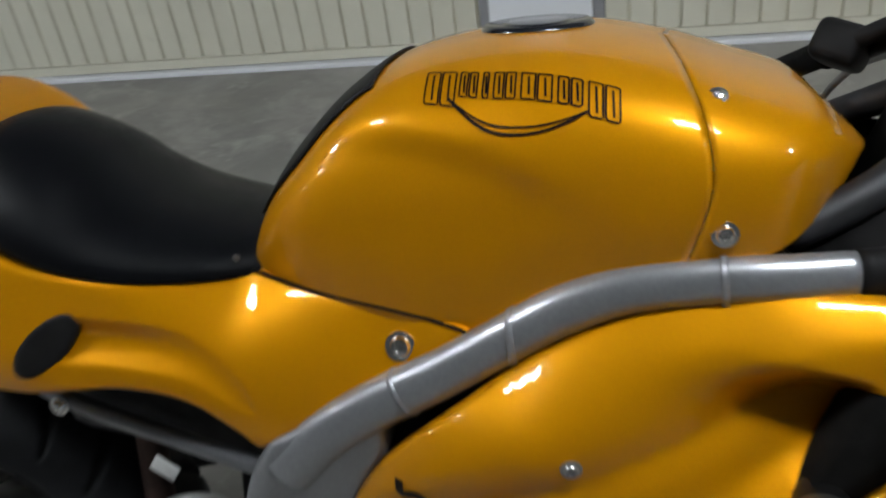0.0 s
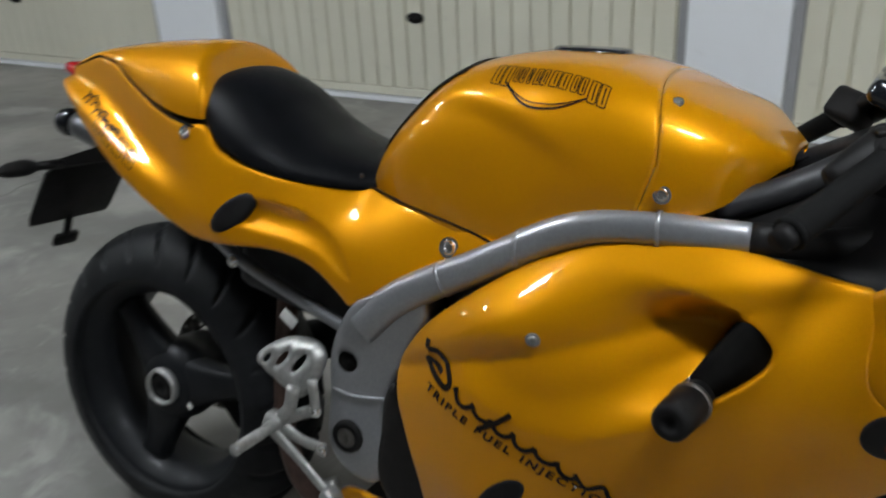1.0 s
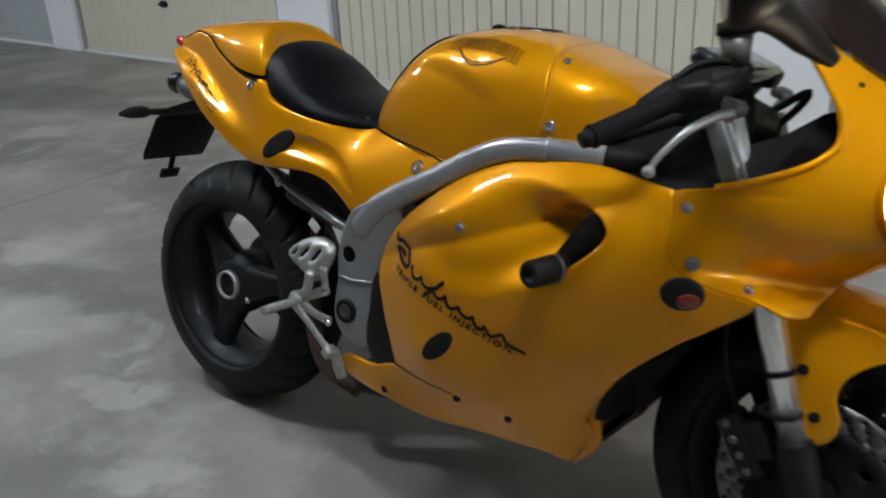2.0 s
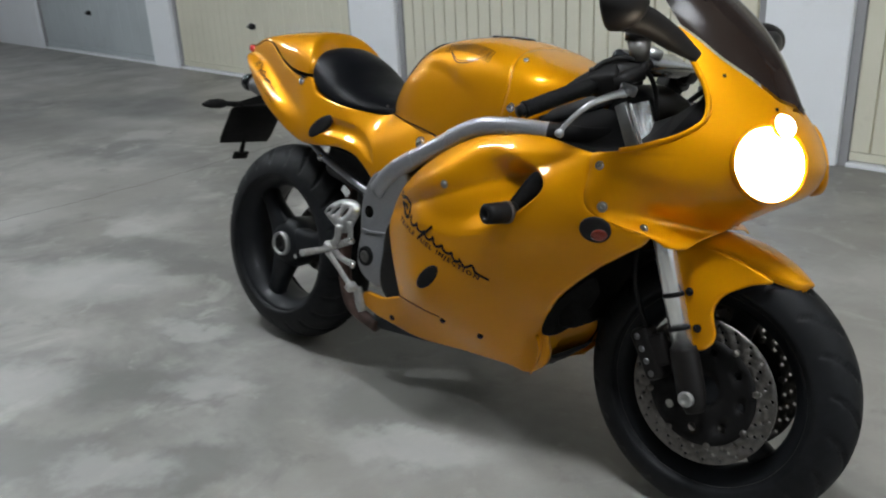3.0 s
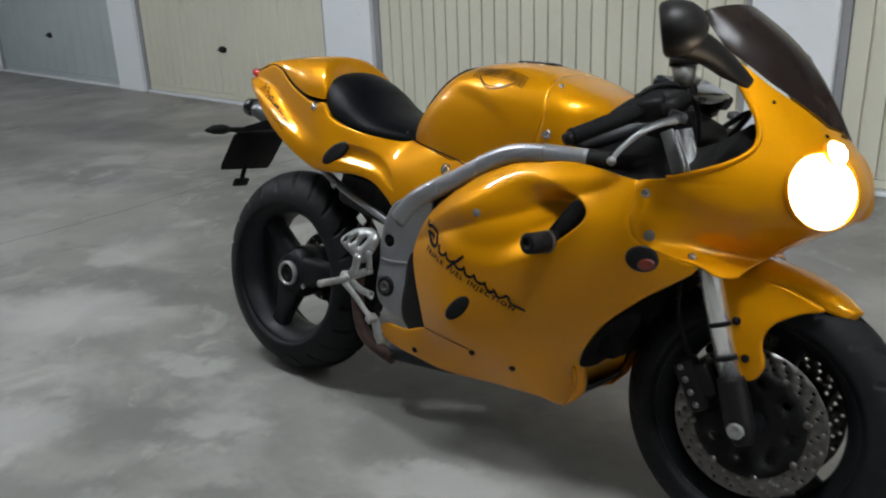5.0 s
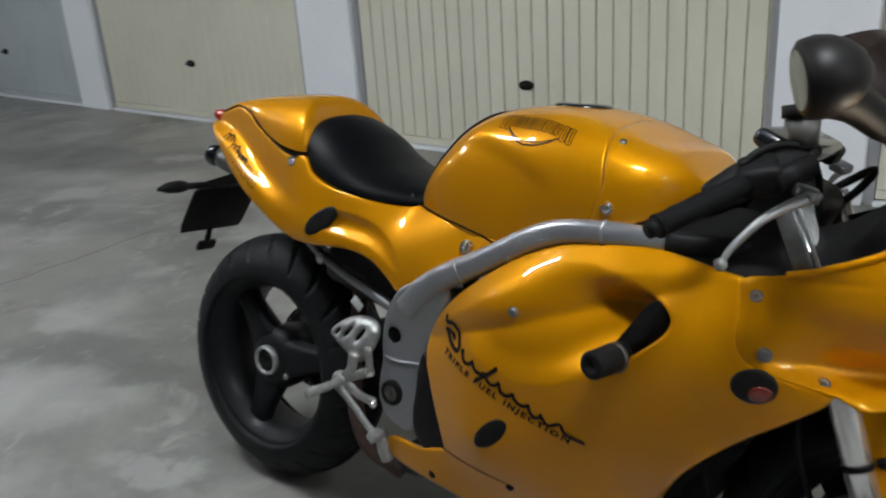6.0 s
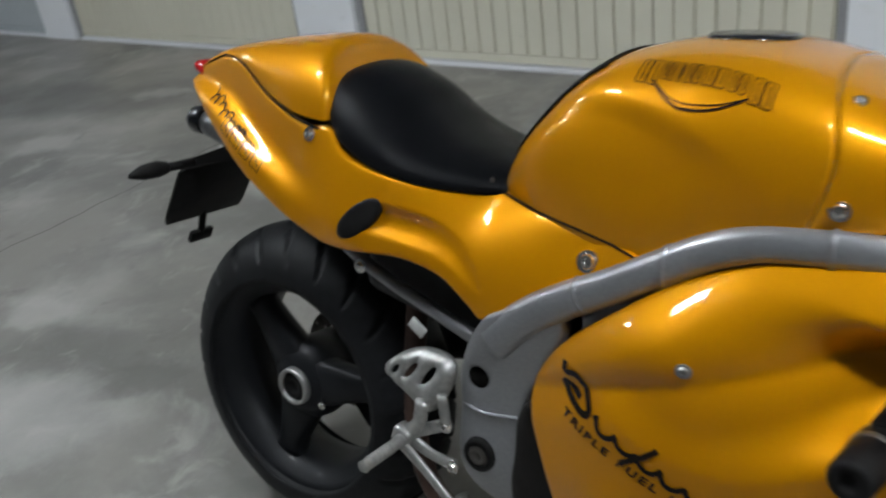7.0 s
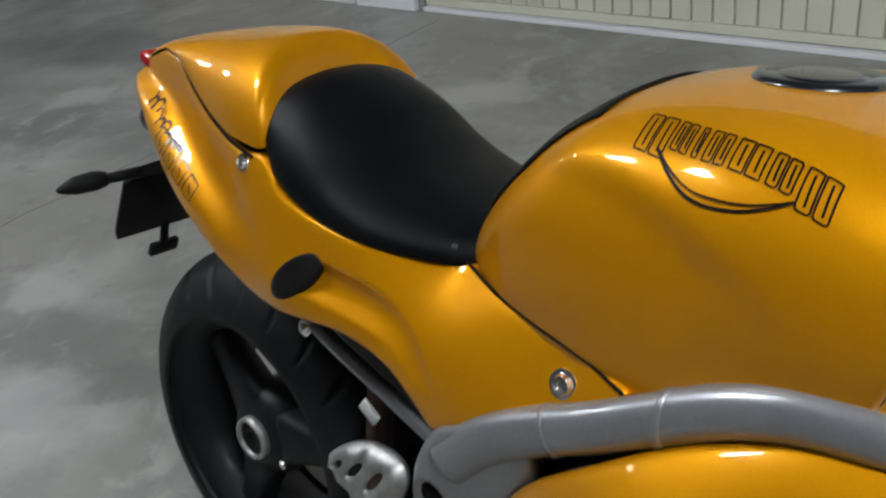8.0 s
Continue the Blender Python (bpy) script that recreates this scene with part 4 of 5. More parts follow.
for s in (-1, 1):
    tp = panel("tail_side_panel", tail_line, tail_width, PAINT, tail, "golden yellow tail side panel", s, 0.005, 0.006, 0.010, creases=[CHANNEL])
    vent = oval(-0.471, 0.720, 0.049, 0.022, 40)
    panel("tail_vent", vent, lambda x, z: tail_w(x, z) + 0.001, BLACK, tp, "black oval mesh vent", s, 0.006, 0.004, 0.006)
    for x, z, r in ((-0.082, 0.728, 0.012), (-0.584, 0.835, 0.009)):
        y = float(tail_width(np.array([x]), np.array([z]))[0])
        screw("bolt", (x, s * (y + 0.001), z), tp, r, normal=(0, s, 0.25))
    def on_tail(a, b):
        return (a, s * float(tail_width(np.array([a]), np.array([b]))[0]), b), (0, s, 0.2)
    wave = [(-0.872 + 0.112 * f + 0.004 * math.sin(f * 52), 0.874 - 0.062 * f + (0.0045 * math.cos(f * 52) + 0.003 * math.cos(f * 19 + 1)) * (1.5 - 0.8 * f)) for f in np.linspace(0, 1, 90)]
    part("tail_flourish", ribbon([(wave, 0.0026)], on_tail, 0.0040), DECAL, tp, "small dark brush flourish", False)
    for i in range(4):
        a0, a1 = -0.806 + 0.030 * i, -0.806 + 0.030 * i + 0.022
        c0, c1 = 0.838 - 0.52 * (a0 + 0.806), 0.838 - 0.52 * (a1 + 0.806)
        strokes = [(even(np.array([(a0, c0), (a1, c1), (a1 - 0.004, c1 - 0.021), (a0 - 0.004, c0 - 0.021), (a0, c0)]), 0.004, False), 0.0019)]
        strokes.append((even(np.array([(a0 + 0.006, c0 - 0.011), (a1 - 0.008, c1 - 0.011)]), 0.004, False), 0.0019))
        part("tail_block", ribbon(strokes, on_tail, 0.0040), DECAL, tp, "dark outlined block", False)
    seam = [(x, s * float(tail_width(np.array([x]), np.array([float(TAIL_TOP(x)) - 0.002]))[0]) - s * 0.002, float(TAIL_TOP(x)) + 0.001) for x in np.linspace(-0.93, -0.565, 30)]
    xs = np.linspace(-0.250, -0.016, 24)
    zs = np.interp(xs, [-0.255, -0.19, -0.10, -0.012], [0.783, 0.775, 0.764, 0.748])
    ys = [max(float(tail_width(np.array([x]), np.array([z - 0.005]))[0]) - 0.001, float(-tank_at(x, 0.03)[1])) for x, z in zip(xs, zs)]
    joint = [(x, s * y, z) for x, y, z in zip(xs, ys, zs)]
    part("tank_joint", tube(joint, 0.0019, 8, 2), DEEP, tp, "dark joint between tank and tail")
    part("cover_seam", tube(seam, 0.0024, 8, 2), DEEP, tp, "dark joint under the seat cover")

# single-seat cover: from the seam over the crest
C_Z0 = curve1([-0.99, -0.96, -0.90, -0.85, -0.79, -0.74, -0.69, -0.63, -0.575, -0.53], [0.890, 0.902, 0.922, 0.934, 0.927, 0.904, 0.880, 0.862, 0.855, 0.855])
C_Z1 = curve1([-0.99, -0.96, -0.90, -0.85, -0.75, -0.65, -0.60, -0.56, -0.53], [0.897, 0.915, 0.937, 0.952, 0.968, 0.977, 0.975, 0.966, 0.955])
C_W = curve1([-0.99, -0.96, -0.90, -0.85, -0.79, -0.74, -0.69, -0.63, -0.575, -0.53], [0.030, 0.046, 0.068, 0.078, 0.094, 0.110, 0.124, 0.139, 0.146, 0.148])


def cover_ring(x, slide=0.0, sink=0.0, squeeze=1.0):
    right = []
    for a in np.linspace(0, 1, 20):
        t = a * math.pi / 2
        xx = x - 0.055 * math.sin(t) ** 2 * ramp(-0.75, -0.55, x)
        y = C_W(xx) * squeeze * math.cos(t) ** 0.75
        z = C_Z0(xx) + 0.004 + (C_Z1(xx) - C_Z0(xx) - 0.004) * math.sin(t) ** 0.9
        right.append((xx + slide * math.sin(t), -y, z - sink * math.sin(t)))
    return right + [(p[0], -p[1], p[2]) for p in right[-2::-1]]


rings = [cover_ring(x) for x in np.linspace(-0.985, -0.553, 46)]
rings += [cover_ring(-0.549, 0.004, 0.003, 0.985), cover_ring(-0.549, 0.016, 0.018, 0.955), cover_ring(-0.549, 0.032, 0.045, 0.90), cover_ring(-0.549, 0.04, 0.09, 0.82)]
part("seat_cover", loft(rings, False, False), PAINT, tail, "golden yellow single-seat cover")
part("tail_lamp", box((0.036, 0.105, 0.024), (-0.963, 0, 0.905), (0, 20, 0), 0.010, 3), RED, tail, "red tail lamp")
part("tail_underside", loft([[(x, -w, z), (x, -w * 0.9, z + h), (x, w * 0.9, z + h), (x, w, z)] for x, w, z, h in
                             ((-0.30, 0.12, 0.64, 0.10), (-0.45, 0.13, 0.66, 0.10), (-0.60, 0.12, 0.70, 0.10), (-0.75, 0.10, 0.77, 0.08), (-0.90, 0.07, 0.85, 0.04), (-0.955, 0.04, 0.875, 0.02))]),
     BLACK, tail, "black inner tail tray", False)
ex = new("silencer")
ex.parent = bike
tagged(ex, label="under-tail silencer with a dark round outlet")
part("can", tube([(-0.62, 0, 0.690), (-0.80, 0, 0.738), (-1.012, 0, 0.792)], [0.034, 0.033, 0.027], 24, 6), DULLSTEEL, ex, "brushed steel silencer body")
ring = lathe([(0.019, -0.03), (0.026, -0.03), (0.0285, -0.024), (0.0285, 0.01), (0.019, 0.01)], 28, True)
ring.transform(pose(-1.020, 0, 0.794, 0, 0, 0) @ pose(0, 0, 0, 0, 13, -90))
part("outlet_ring", ring, GLOSSBLACK, ex, "black outlet ring")
part("outlet", lathe([(0, 0), (0.022, 0.0), (0.022, 0.004), (0, 0.004)], 20), DEEP, ex).matrix_basis = pose(-1.016, 0, 0.793, 0, 0, 0) @ pose(0, 0, 0, 0, 13, -90)

# -- number plate holder with rear indicators
holder = new("plate_holder")
holder.parent = bike
tagged(holder, label="black plate holder seen from its blank front side")
m3 = pose(-1.062, 0, 0.592, 0, 32, 0) @ pose(0, 0, 0, 0, 0, 90)
sheet = np.array([(-0.094, 0.0), (0.094, 0.0), (0.100, 0.02), (0.104, 0.14), (0.07, 0.155), (-0.07, 0.155), (-0.104, 0.14), (-0.100, 0.02)])
plate("blank_plate", sheet, -0.003, 0.003, BLACK, holder, "dark blank back of the number plate", 0.001, frame3=m3)
for q in (-0.075, 0.078):
    screw("bolt", (-1.066, q, 0.602), holder, 0.004, normal=(0.85, 0, 0.5))
part("stem", join(tube([(-1.060, 0, 0.60), (-1.075, 0, 0.552)], 0.008, 10, 1), box((0.012, 0.056, 0.028), (-1.078, 0, 0.545), (0, 30, 0), 0.003)), BLACK, holder, "stem with a small reflector")
part("bracket", loft([[(x, -w, z), (x, -w, z + h), (x, w, z + h), (x, w, z)] for x, w, z, h in ((-0.70, 0.03, 0.74, 0.02), (-0.86, 0.045, 0.745, 0.035), (-0.975, 0.085, 0.722, 0.014), (-0.995, 0.095, 0.700, 0.012))]),
     BLACK, holder, "black bracket under the tail", False)
for s in (-1, 1):
    ind = part("rear_indicator_arm", tube([(-0.972, s * 0.08, 0.728), (-0.978, s * 0.14, 0.729)], [0.010, 0.008], 10, 1), BLACK, holder, "black indicator stalk")
    part("rear_indicator", tube([(-0.978, s * 0.135, 0.729), (-0.981, s * 0.155, 0.729), (-0.986, s * 0.185, 0.727), (-0.990, s * 0.212, 0.724)], [0.011, 0.016, 0.014, 0.003], 14, 6), BLACK, ind, "black arrow-shaped indicator")

# -- frame
TUBE_LINE = [(-0.215, -0.178, 0.585), (-0.165, -0.185, 0.635), (-0.10, -0.189, 0.677), (-0.04, -0.190, 0.708), (0.02, -0.190, 0.743), (0.075, -0.190, 0.774), (0.13, -0.191, 0.794),
             (0.19, -0.193, 0.802), (0.25, -0.194, 0.805), (0.31, -0.188, 0.806), (0.355, -0.174, 0.803), (0.395, -0.150, 0.801), (0.435, -0.115, 0.808), (0.47, -0.08, 0.825)]
frame_ob = new("frame")
frame_ob.parent = bike
tagged(frame_ob, label="silver painted oval-tube perimeter frame with cast pivot plates")
pivot_line = spline([(-0.232, 0.618), (-0.262, 0.570), (-0.280, 0.516), (-0.284, 0.46), (-0.284, 0.416), (-0.278, 0.376), (-0.255, 0.345), (-0.215, 0.322), (-0.192, 0.326), (-0.178, 0.355), (-0.172, 0.406),
                     (-0.172, 0.470), (-0.160, 0.515), (-0.130, 0.572), (-0.10, 0.625), (-0.115, 0.668), (-0.16, 0.660), (-0.20, 0.640)], 5, True)
pivot_w = plate_spline([(-0.28, 0.45, 0.172), (-0.24, 0.52, 0.182), (-0.23, 0.40, 0.190), (-0.18, 0.42, 0.178), (-0.20, 0.33, 0.176), (-0.20, 0.60, 0.192), (-0.13, 0.64, 0.196), (-0.15, 0.55, 0.176)])
for s in (-1, 1):
    path = [(x, -s * y, z) for x, y, z in TUBE_LINE]
    part("tube_boot", tube(path[9:], [0.0210, 0.0225, 0.023, 0.022], 20, 4, 0.85), BLACK, frame_ob, "black rubber boot over the tube end")
    part("frame_tube", tube(path[:10], [0.028, 0.026, 0.0245, 0.0235, 0.023, 0.022, 0.021, 0.020], 22, 6, 0.8), FRAME, frame_ob, "silver painted oval frame tube")
    for k, tilt in ((2.35, 0.0), (4.15, 0.014), (7.3, 0.0)):
        i = int(k)
        p = np.array(path[i]) + (np.array(path[i + 1]) - np.array(path[i])) * (k - i)
        t = np.array(path[i + 1]) - np.array(path[i])
        t /= np.linalg.norm(t)
        rad = 0.0235 + 0.0022 * (8 - k) / 6
        a, b = p - t * 0.003, p + t * 0.003
        bead = tube([tuple(a), tuple(b)], rad + 0.0003, 22, 1, 0.8, False)
        for v in bead.verts:
            v.co += Vector(t) * (tilt * (v.co.z - p[2]) / rad)
        part("weld_bead", bead, FRAME, frame_ob, "raised weld bead")
    pv = panel("pivot_plate", pivot_line, pivot_w, FRAME, frame_ob, "cast silver pivot plate", s, 0.035, 0.012, 0.010, holes=[circle(-0.244, 0.522, 0.0145, 16)])
    part("plate_hole", put(lathe([(0, 0), (0.017, 0), (0.017, -0.012), (0, -0.012)], 18), -0.244, s * 0.166, 0.522), DEEP, pv, "dark hole")
    rib = [(-0.276, s * 0.1705, 0.468), (-0.23, s * 0.1838, 0.470), (-0.180, s * 0.1755, 0.474)]
    part("plate_rib", tube(rib, 0.003, 8, 6), FRAME, pv)
    prof = [(0, 0.006), (0.006, 0.006), (0.008, 0.012), (0.013, 0.012), (0.015, 0.008), (0.018, 0.008), (0.019, 0.004), (0.026, 0.003), (0.027, 0.0), (0, -0.005)]
    bm = lathe([(r, s * y) for r, y in prof], 28)
    part("pivot_ring", put(lathe([(0.0165, 0.0), (0.017, s * 0.0098), (0.026, s * 0.0075), (0.0275, 0.0)], 28), -0.236, s * 0.1845, 0.402), BLACK, pv, "black pivot bolt seat")
    part("pivot_bolt", put(bm, -0.236, s * 0.184, 0.402), STEEL, pv, "steel swingarm pivot bolt")
    part("subframe_rail", tube([(-0.262, s * 0.13, 0.548), (-0.36, s * 0.125, 0.578), (-0.51, s * 0.12, 0.632), (-0.66, s * 0.1, 0.71)], 0.011, 12, 6), FRAME, frame_ob, "thin grey subframe rail")
    screw("bolt", (-0.50, s * 0.138, 0.628), frame_ob, 0.009, normal=(0, s, 0))
    part("upper_tube", tube([(0.26, s * 0.150, 0.826), (0.34, s * 0.125, 0.860), (0.42, s * 0.07, 0.905)], 0.017, 14, 4), ENGINE, frame_ob, "thinner dark tube to the steering head")
part("tag", box((0.032, 0.004, 0.020), (-0.388, -0.135, 0.548), (0, 35, 0), 0.001), PALE, frame_ob, "small pale tag on the rail")

# -- engine mass, pipes and swing parts inside the fairing
eng = new("engine")
eng.parent = bike
tagged(eng, label="dark three-cylinder engine mostly hidden behind the fairing")
part("crankcase", box((0.40, 0.28, 0.27), (0.0, 0.02, 0.395), bevel=0.04, segs=4), ENGINE, eng)
part("cylinders", box((0.20, 0.27, 0.27), (0.10, 0.0, 0.62), (0, 20, 0), 0.03, 3), ENGINE, eng)
part("airbox", box((0.50, 0.22, 0.12), (0.03, 0.0, 0.735), bevel=0.03, segs=3), BLACK, eng)
part("gear_cover", lathe([(0, -0.035), (0.04, -0.035), (0.055, -0.022), (0.06, 0.0), (0, 0.0)], 32), ENGINE, eng).matrix_basis = pose(-0.15, -0.13, 0.40)
part("radiator", box((0.05, 0.32, 0.34), (0.36, 0.0, 0.54), (0, -12, 0), 0.01), DEEP, eng, "dark radiator core")
part("rear_tank", box((0.30, 0.21, 0.19), (-0.37, 0.0, 0.635), (0, 12, 0), 0.03, 3), ENGINE, eng, "black under-seat tray")
part("shock", tube([(-0.33, 0.02, 0.60), (-0.35, 0.02, 0.36)], 0.035, 18, 1), ENGINE, eng, "dark rear shock")
part("header_pipe", tube([(-0.30, -0.06, 0.16), (-0.40, -0.07, 0.20), (-0.455, -0.06, 0.30), (-0.462, -0.05, 0.45), (-0.46, -0.04, 0.60), (-0.50, -0.02, 0.66), (-0.62, 0, 0.69)], 0.019, 16, 6), RUST, eng, "heat-stained exhaust pipe rising behind the engine")
part("collector", tube([(0.24, 0.04, 0.225), (0.05, 0.04, 0.20), (-0.18, 0.0, 0.185), (-0.32, -0.05, 0.175)], [0.03, 0.045, 0.04, 0.022], 18, 6), ENGINE, eng, "dark exhaust collector box")
part("side_stand", tube([(-0.18, 0.15, 0.26), (-0.06, 0.24, 0.14), (-0.02, 0.29, 0.062)], 0.010, 12, 4), BLACK, eng, "black side stand")
flap = spline([(-0.178, 0.476), (-0.160, 0.509), (-0.138, 0.480), (-0.117, 0.442), (-0.092, 0.393), (-0.078, 0.354), (-0.084, 0.320), (-0.115, 0.302), (-0.147, 0.299), (-0.181, 0.329), (-0.188, 0.375), (-0.182, 0.421)], 6, True)
panel("heel_cover", flap, plate_spline([(-0.18, 0.47, 0.184), (-0.15, 0.49, 0.188), (-0.10, 0.36, 0.192), (-0.14, 0.31, 0.186), (-0.18, 0.36, 0.184)]), SATIN, eng, "black plastic sprocket cover", -1, 0.02, 0.010, 0.010)

# -- side fairings
fair_w = plate_spline([(-0.15, 0.54, 0.198), (-0.1, 0.62, 0.214), (0.03, 0.73, 0.218), (0.20, 0.79, 0.214), (0.40, 0.783, 0.222), (0.45, 0.77, 0.226), (0.494, 0.677, 0.238), (0.569, 0.641, 0.206),
                       (0.486, 0.628, 0.244), (0.40, 0.60, 0.258), (0.38, 0.70, 0.262), (0.25, 0.78, 0.226), (0.10, 0.54, 0.266), (0.05, 0.457, 0.257), (0.017, 0.39, 0.252), (-0.10, 0.45, 0.216), (-0.09, 0.335, 0.202),
                       (0.07, 0.317, 0.212), (0.174, 0.303, 0.190), (0.33, 0.34, 0.150), (0.28, 0.47, 0.242), (0.355, 0.41, 0.190), (0.477, 0.534, 0.212), (0.59, 0.62, 0.198), (0.05, 0.66, 0.262), (0.25, 0.62, 0.272),
                       (-0.126, 0.259, 0.183), (0.10, 0.228, 0.150), (0.27, 0.22, 0.115), (-0.25, 0.28, 0.165)], 2e-4)
SCOOP = spline([(0.150, 0.757), (0.20, 0.762), (0.245, 0.756), (0.296, 0.742), (0.345, 0.719), (0.362, 0.699), (0.350, 0.672), (0.301, 0.627), (0.245, 0.588), (0.167, 0.546), (0.096, 0.533), (0.032, 0.543),
                (-0.012, 0.567), (-0.036, 0.598), (-0.026, 0.640), (0.025, 0.690), (0.090, 0.735)], 6, True)
MOUTH = spline([(0.336, 0.719), (0.346, 0.713), (0.357, 0.699), (0.346, 0.674), (0.301, 0.632), (0.258, 0.602), (0.266, 0.632), (0.294, 0.680), (0.318, 0.716)], 6, True)


TOP_EDGE = spline([(-0.152, 0.541), (-0.135, 0.577), (-0.100, 0.621), (-0.042, 0.671), (0.031, 0.725), (0.09, 0.757), (0.146, 0.780), (0.20, 0.792), (0.253, 0.797), (0.305, 0.795), (0.354, 0.790), (0.403, 0.783), (0.446, 0.779)], 5)


def fairing_width(x, z):
    p = np.stack([np.asarray(x), np.asarray(z)], 1)
    d = dist(p, SCOOP) * np.where(inside(p, SCOOP), 1, -1)
    f = ramp(-0.04, 0.34, p[:, 0])
    up = ramp(-0.06, 0.06, p[:, 1] - 0.60 - 0.28 * p[:, 0])
    soft = 0.066 - 0.032 * ramp(0.20, 0.34, p[:, 0])
    recess = 0.012 * (1 - up) * ramp(0.0, 1.0, d / 0.055) + 0.066 * f ** 2.9 * ramp(0.0, 1.0, d / soft)
    roll = np.clip(1 - dist(p, TOP_EDGE) / 0.060, 0, 1) ** 2 * ramp(0.45, 0.30, p[:, 0])
    return fair_w(x, z) - recess - 0.016 * roll


side_line = np.vstack([spline([(-0.088, 0.331), (-0.100, 0.382), (-0.113, 0.415), (-0.130, 0.458), (-0.146, 0.501), (-0.152, 0.541), (-0.135, 0.577), (-0.100, 0.621), (-0.042, 0.671), (0.031, 0.725), (0.09, 0.757),
                               (0.146, 0.780), (0.20, 0.792), (0.253, 0.797), (0.305, 0.795), (0.354, 0.790), (0.403, 0.783), (0.446, 0.779)], 5),
                       spline([(0.452, 0.74), (0.453, 0.70), (0.463, 0.673), (0.490, 0.655), (0.533, 0.640), (0.588, 0.628)], 5),
                       spline([(0.573, 0.607), (0.518, 0.565), (0.477, 0.534), (0.408, 0.470), (0.365, 0.415), (0.345, 0.360), (0.336, 0.320), (0.334, 0.285), (0.322, 0.255), (0.292, 0.226), (0.262, 0.215), (0.215, 0.226),
                               (0.10, 0.226), (-0.03, 0.224), (-0.121, 0.236), (-0.20, 0.241), (-0.25, 0.251), (-0.272, 0.272), (-0.262, 0.290), (-0.235, 0.300), (-0.17, 0.303), (-0.12, 0.320)], 5)])


def fair_at(a, b, s=-1):
    y = float(fairing_width(np.array([a]), np.array([b]))[0])
    e = 0.004
    gx = float(fairing_width(np.array([a + e]), np.array([b]))[0] - fairing_width(np.array([a - e]), np.array([b]))[0]) / (2 * e)
    gz = float(fairing_width(np.array([a]), np.array([b + e]))[0] - fairing_width(np.array([a]), np.array([b - e]))[0]) / (2 * e)
    n = Vector((-gx, s, -gz)).normalized()
    return (a, s * y, b), tuple(n)


def script_strokes():
    """A loose brush flourish that runs down the side, with a long tail."""
    def along(f, up):
        return (-0.092 + 0.332 * f + 0.014 * up, 0.592 - 0.113 * f + 0.032 * up)
    out = []
    loop = [(0.0, 0.45), (0.02, 0.1), (0.07, 0.3), (0.17, -0.35), (0.16, -0.75), (0.06, -0.65), (0.03, -0.3), (0.12, -0.4)]
    out.append(([along(*p) for p in spline(loop, 6)], 0.0062))
    wave = []
    for th in np.linspace(0, 2 * math.pi * 6, 90):
        wave.append((0.19 + 0.56 * th / (12 * math.pi) + 0.016 * math.cos(th), -0.50 + (0.22 + 0.05 * math.sin(th * 0.37)) * math.sin(th)))
    out.append(([along(*p) for p in wave], 0.0046))
    out.append(([along(0.45, 0.3), along(0.42, -0.3), along(0.365, -1.15)], 0.005))
    tail_run = [(0.75, -0.4), (0.81, -0.75), (0.86, -0.3), (0.90, -0.65), (1.0, -0.6)]
    out.append(([along(*p) for p in spline(tail_run, 6)], 0.0042))
    return [(even(np.array(p), 0.005, False), w * 1.5) for p, w in out]


def small_print(parent, s=-1):
    """The readable line under the flourish."""
    cu = bpy.data.curves.new("small_print", "FONT")
    cu.body, cu.size, cu.space_character, cu.space_word, cu.shear, cu.resolution_u, cu.offset = "TRIPLE FUEL INJECTION", 0.0165, 1.35, 1.3, 0.15, 2, 0.0006
    tmp = new("tmp_print", cu)
    me = bpy.data.meshes.new_from_object(tmp.evaluated_get(bpy.context.evaluated_depsgraph_get()))
    bpy.data.objects.remove(tmp)
    bm = bmesh.new()
    bm.from_mesh(me)
    bpy.data.meshes.remove(me)
    wide = max(v.co.x for v in bm.verts)
    a0, b0, a1, b1 = -0.085, 0.535, 0.205, 0.452
    run = math.hypot(a1 - a0, b1 - b0)
    c, q = (a1 - a0) / run, (b1 - b0) / run
    bmesh.ops.triangulate(bm, faces=bm.faces[:])
    for v in bm.verts:
        u, w = v.co.x * run / wide, v.co.y
        p, n = fair_at(a0 + u * c - w * q, b0 + u * q + w * c, s)
        v.co = Vector(p) + Vector(n) * 0.0014
    return part("small_print", bm, DECAL, parent, "small dark printed words", False)


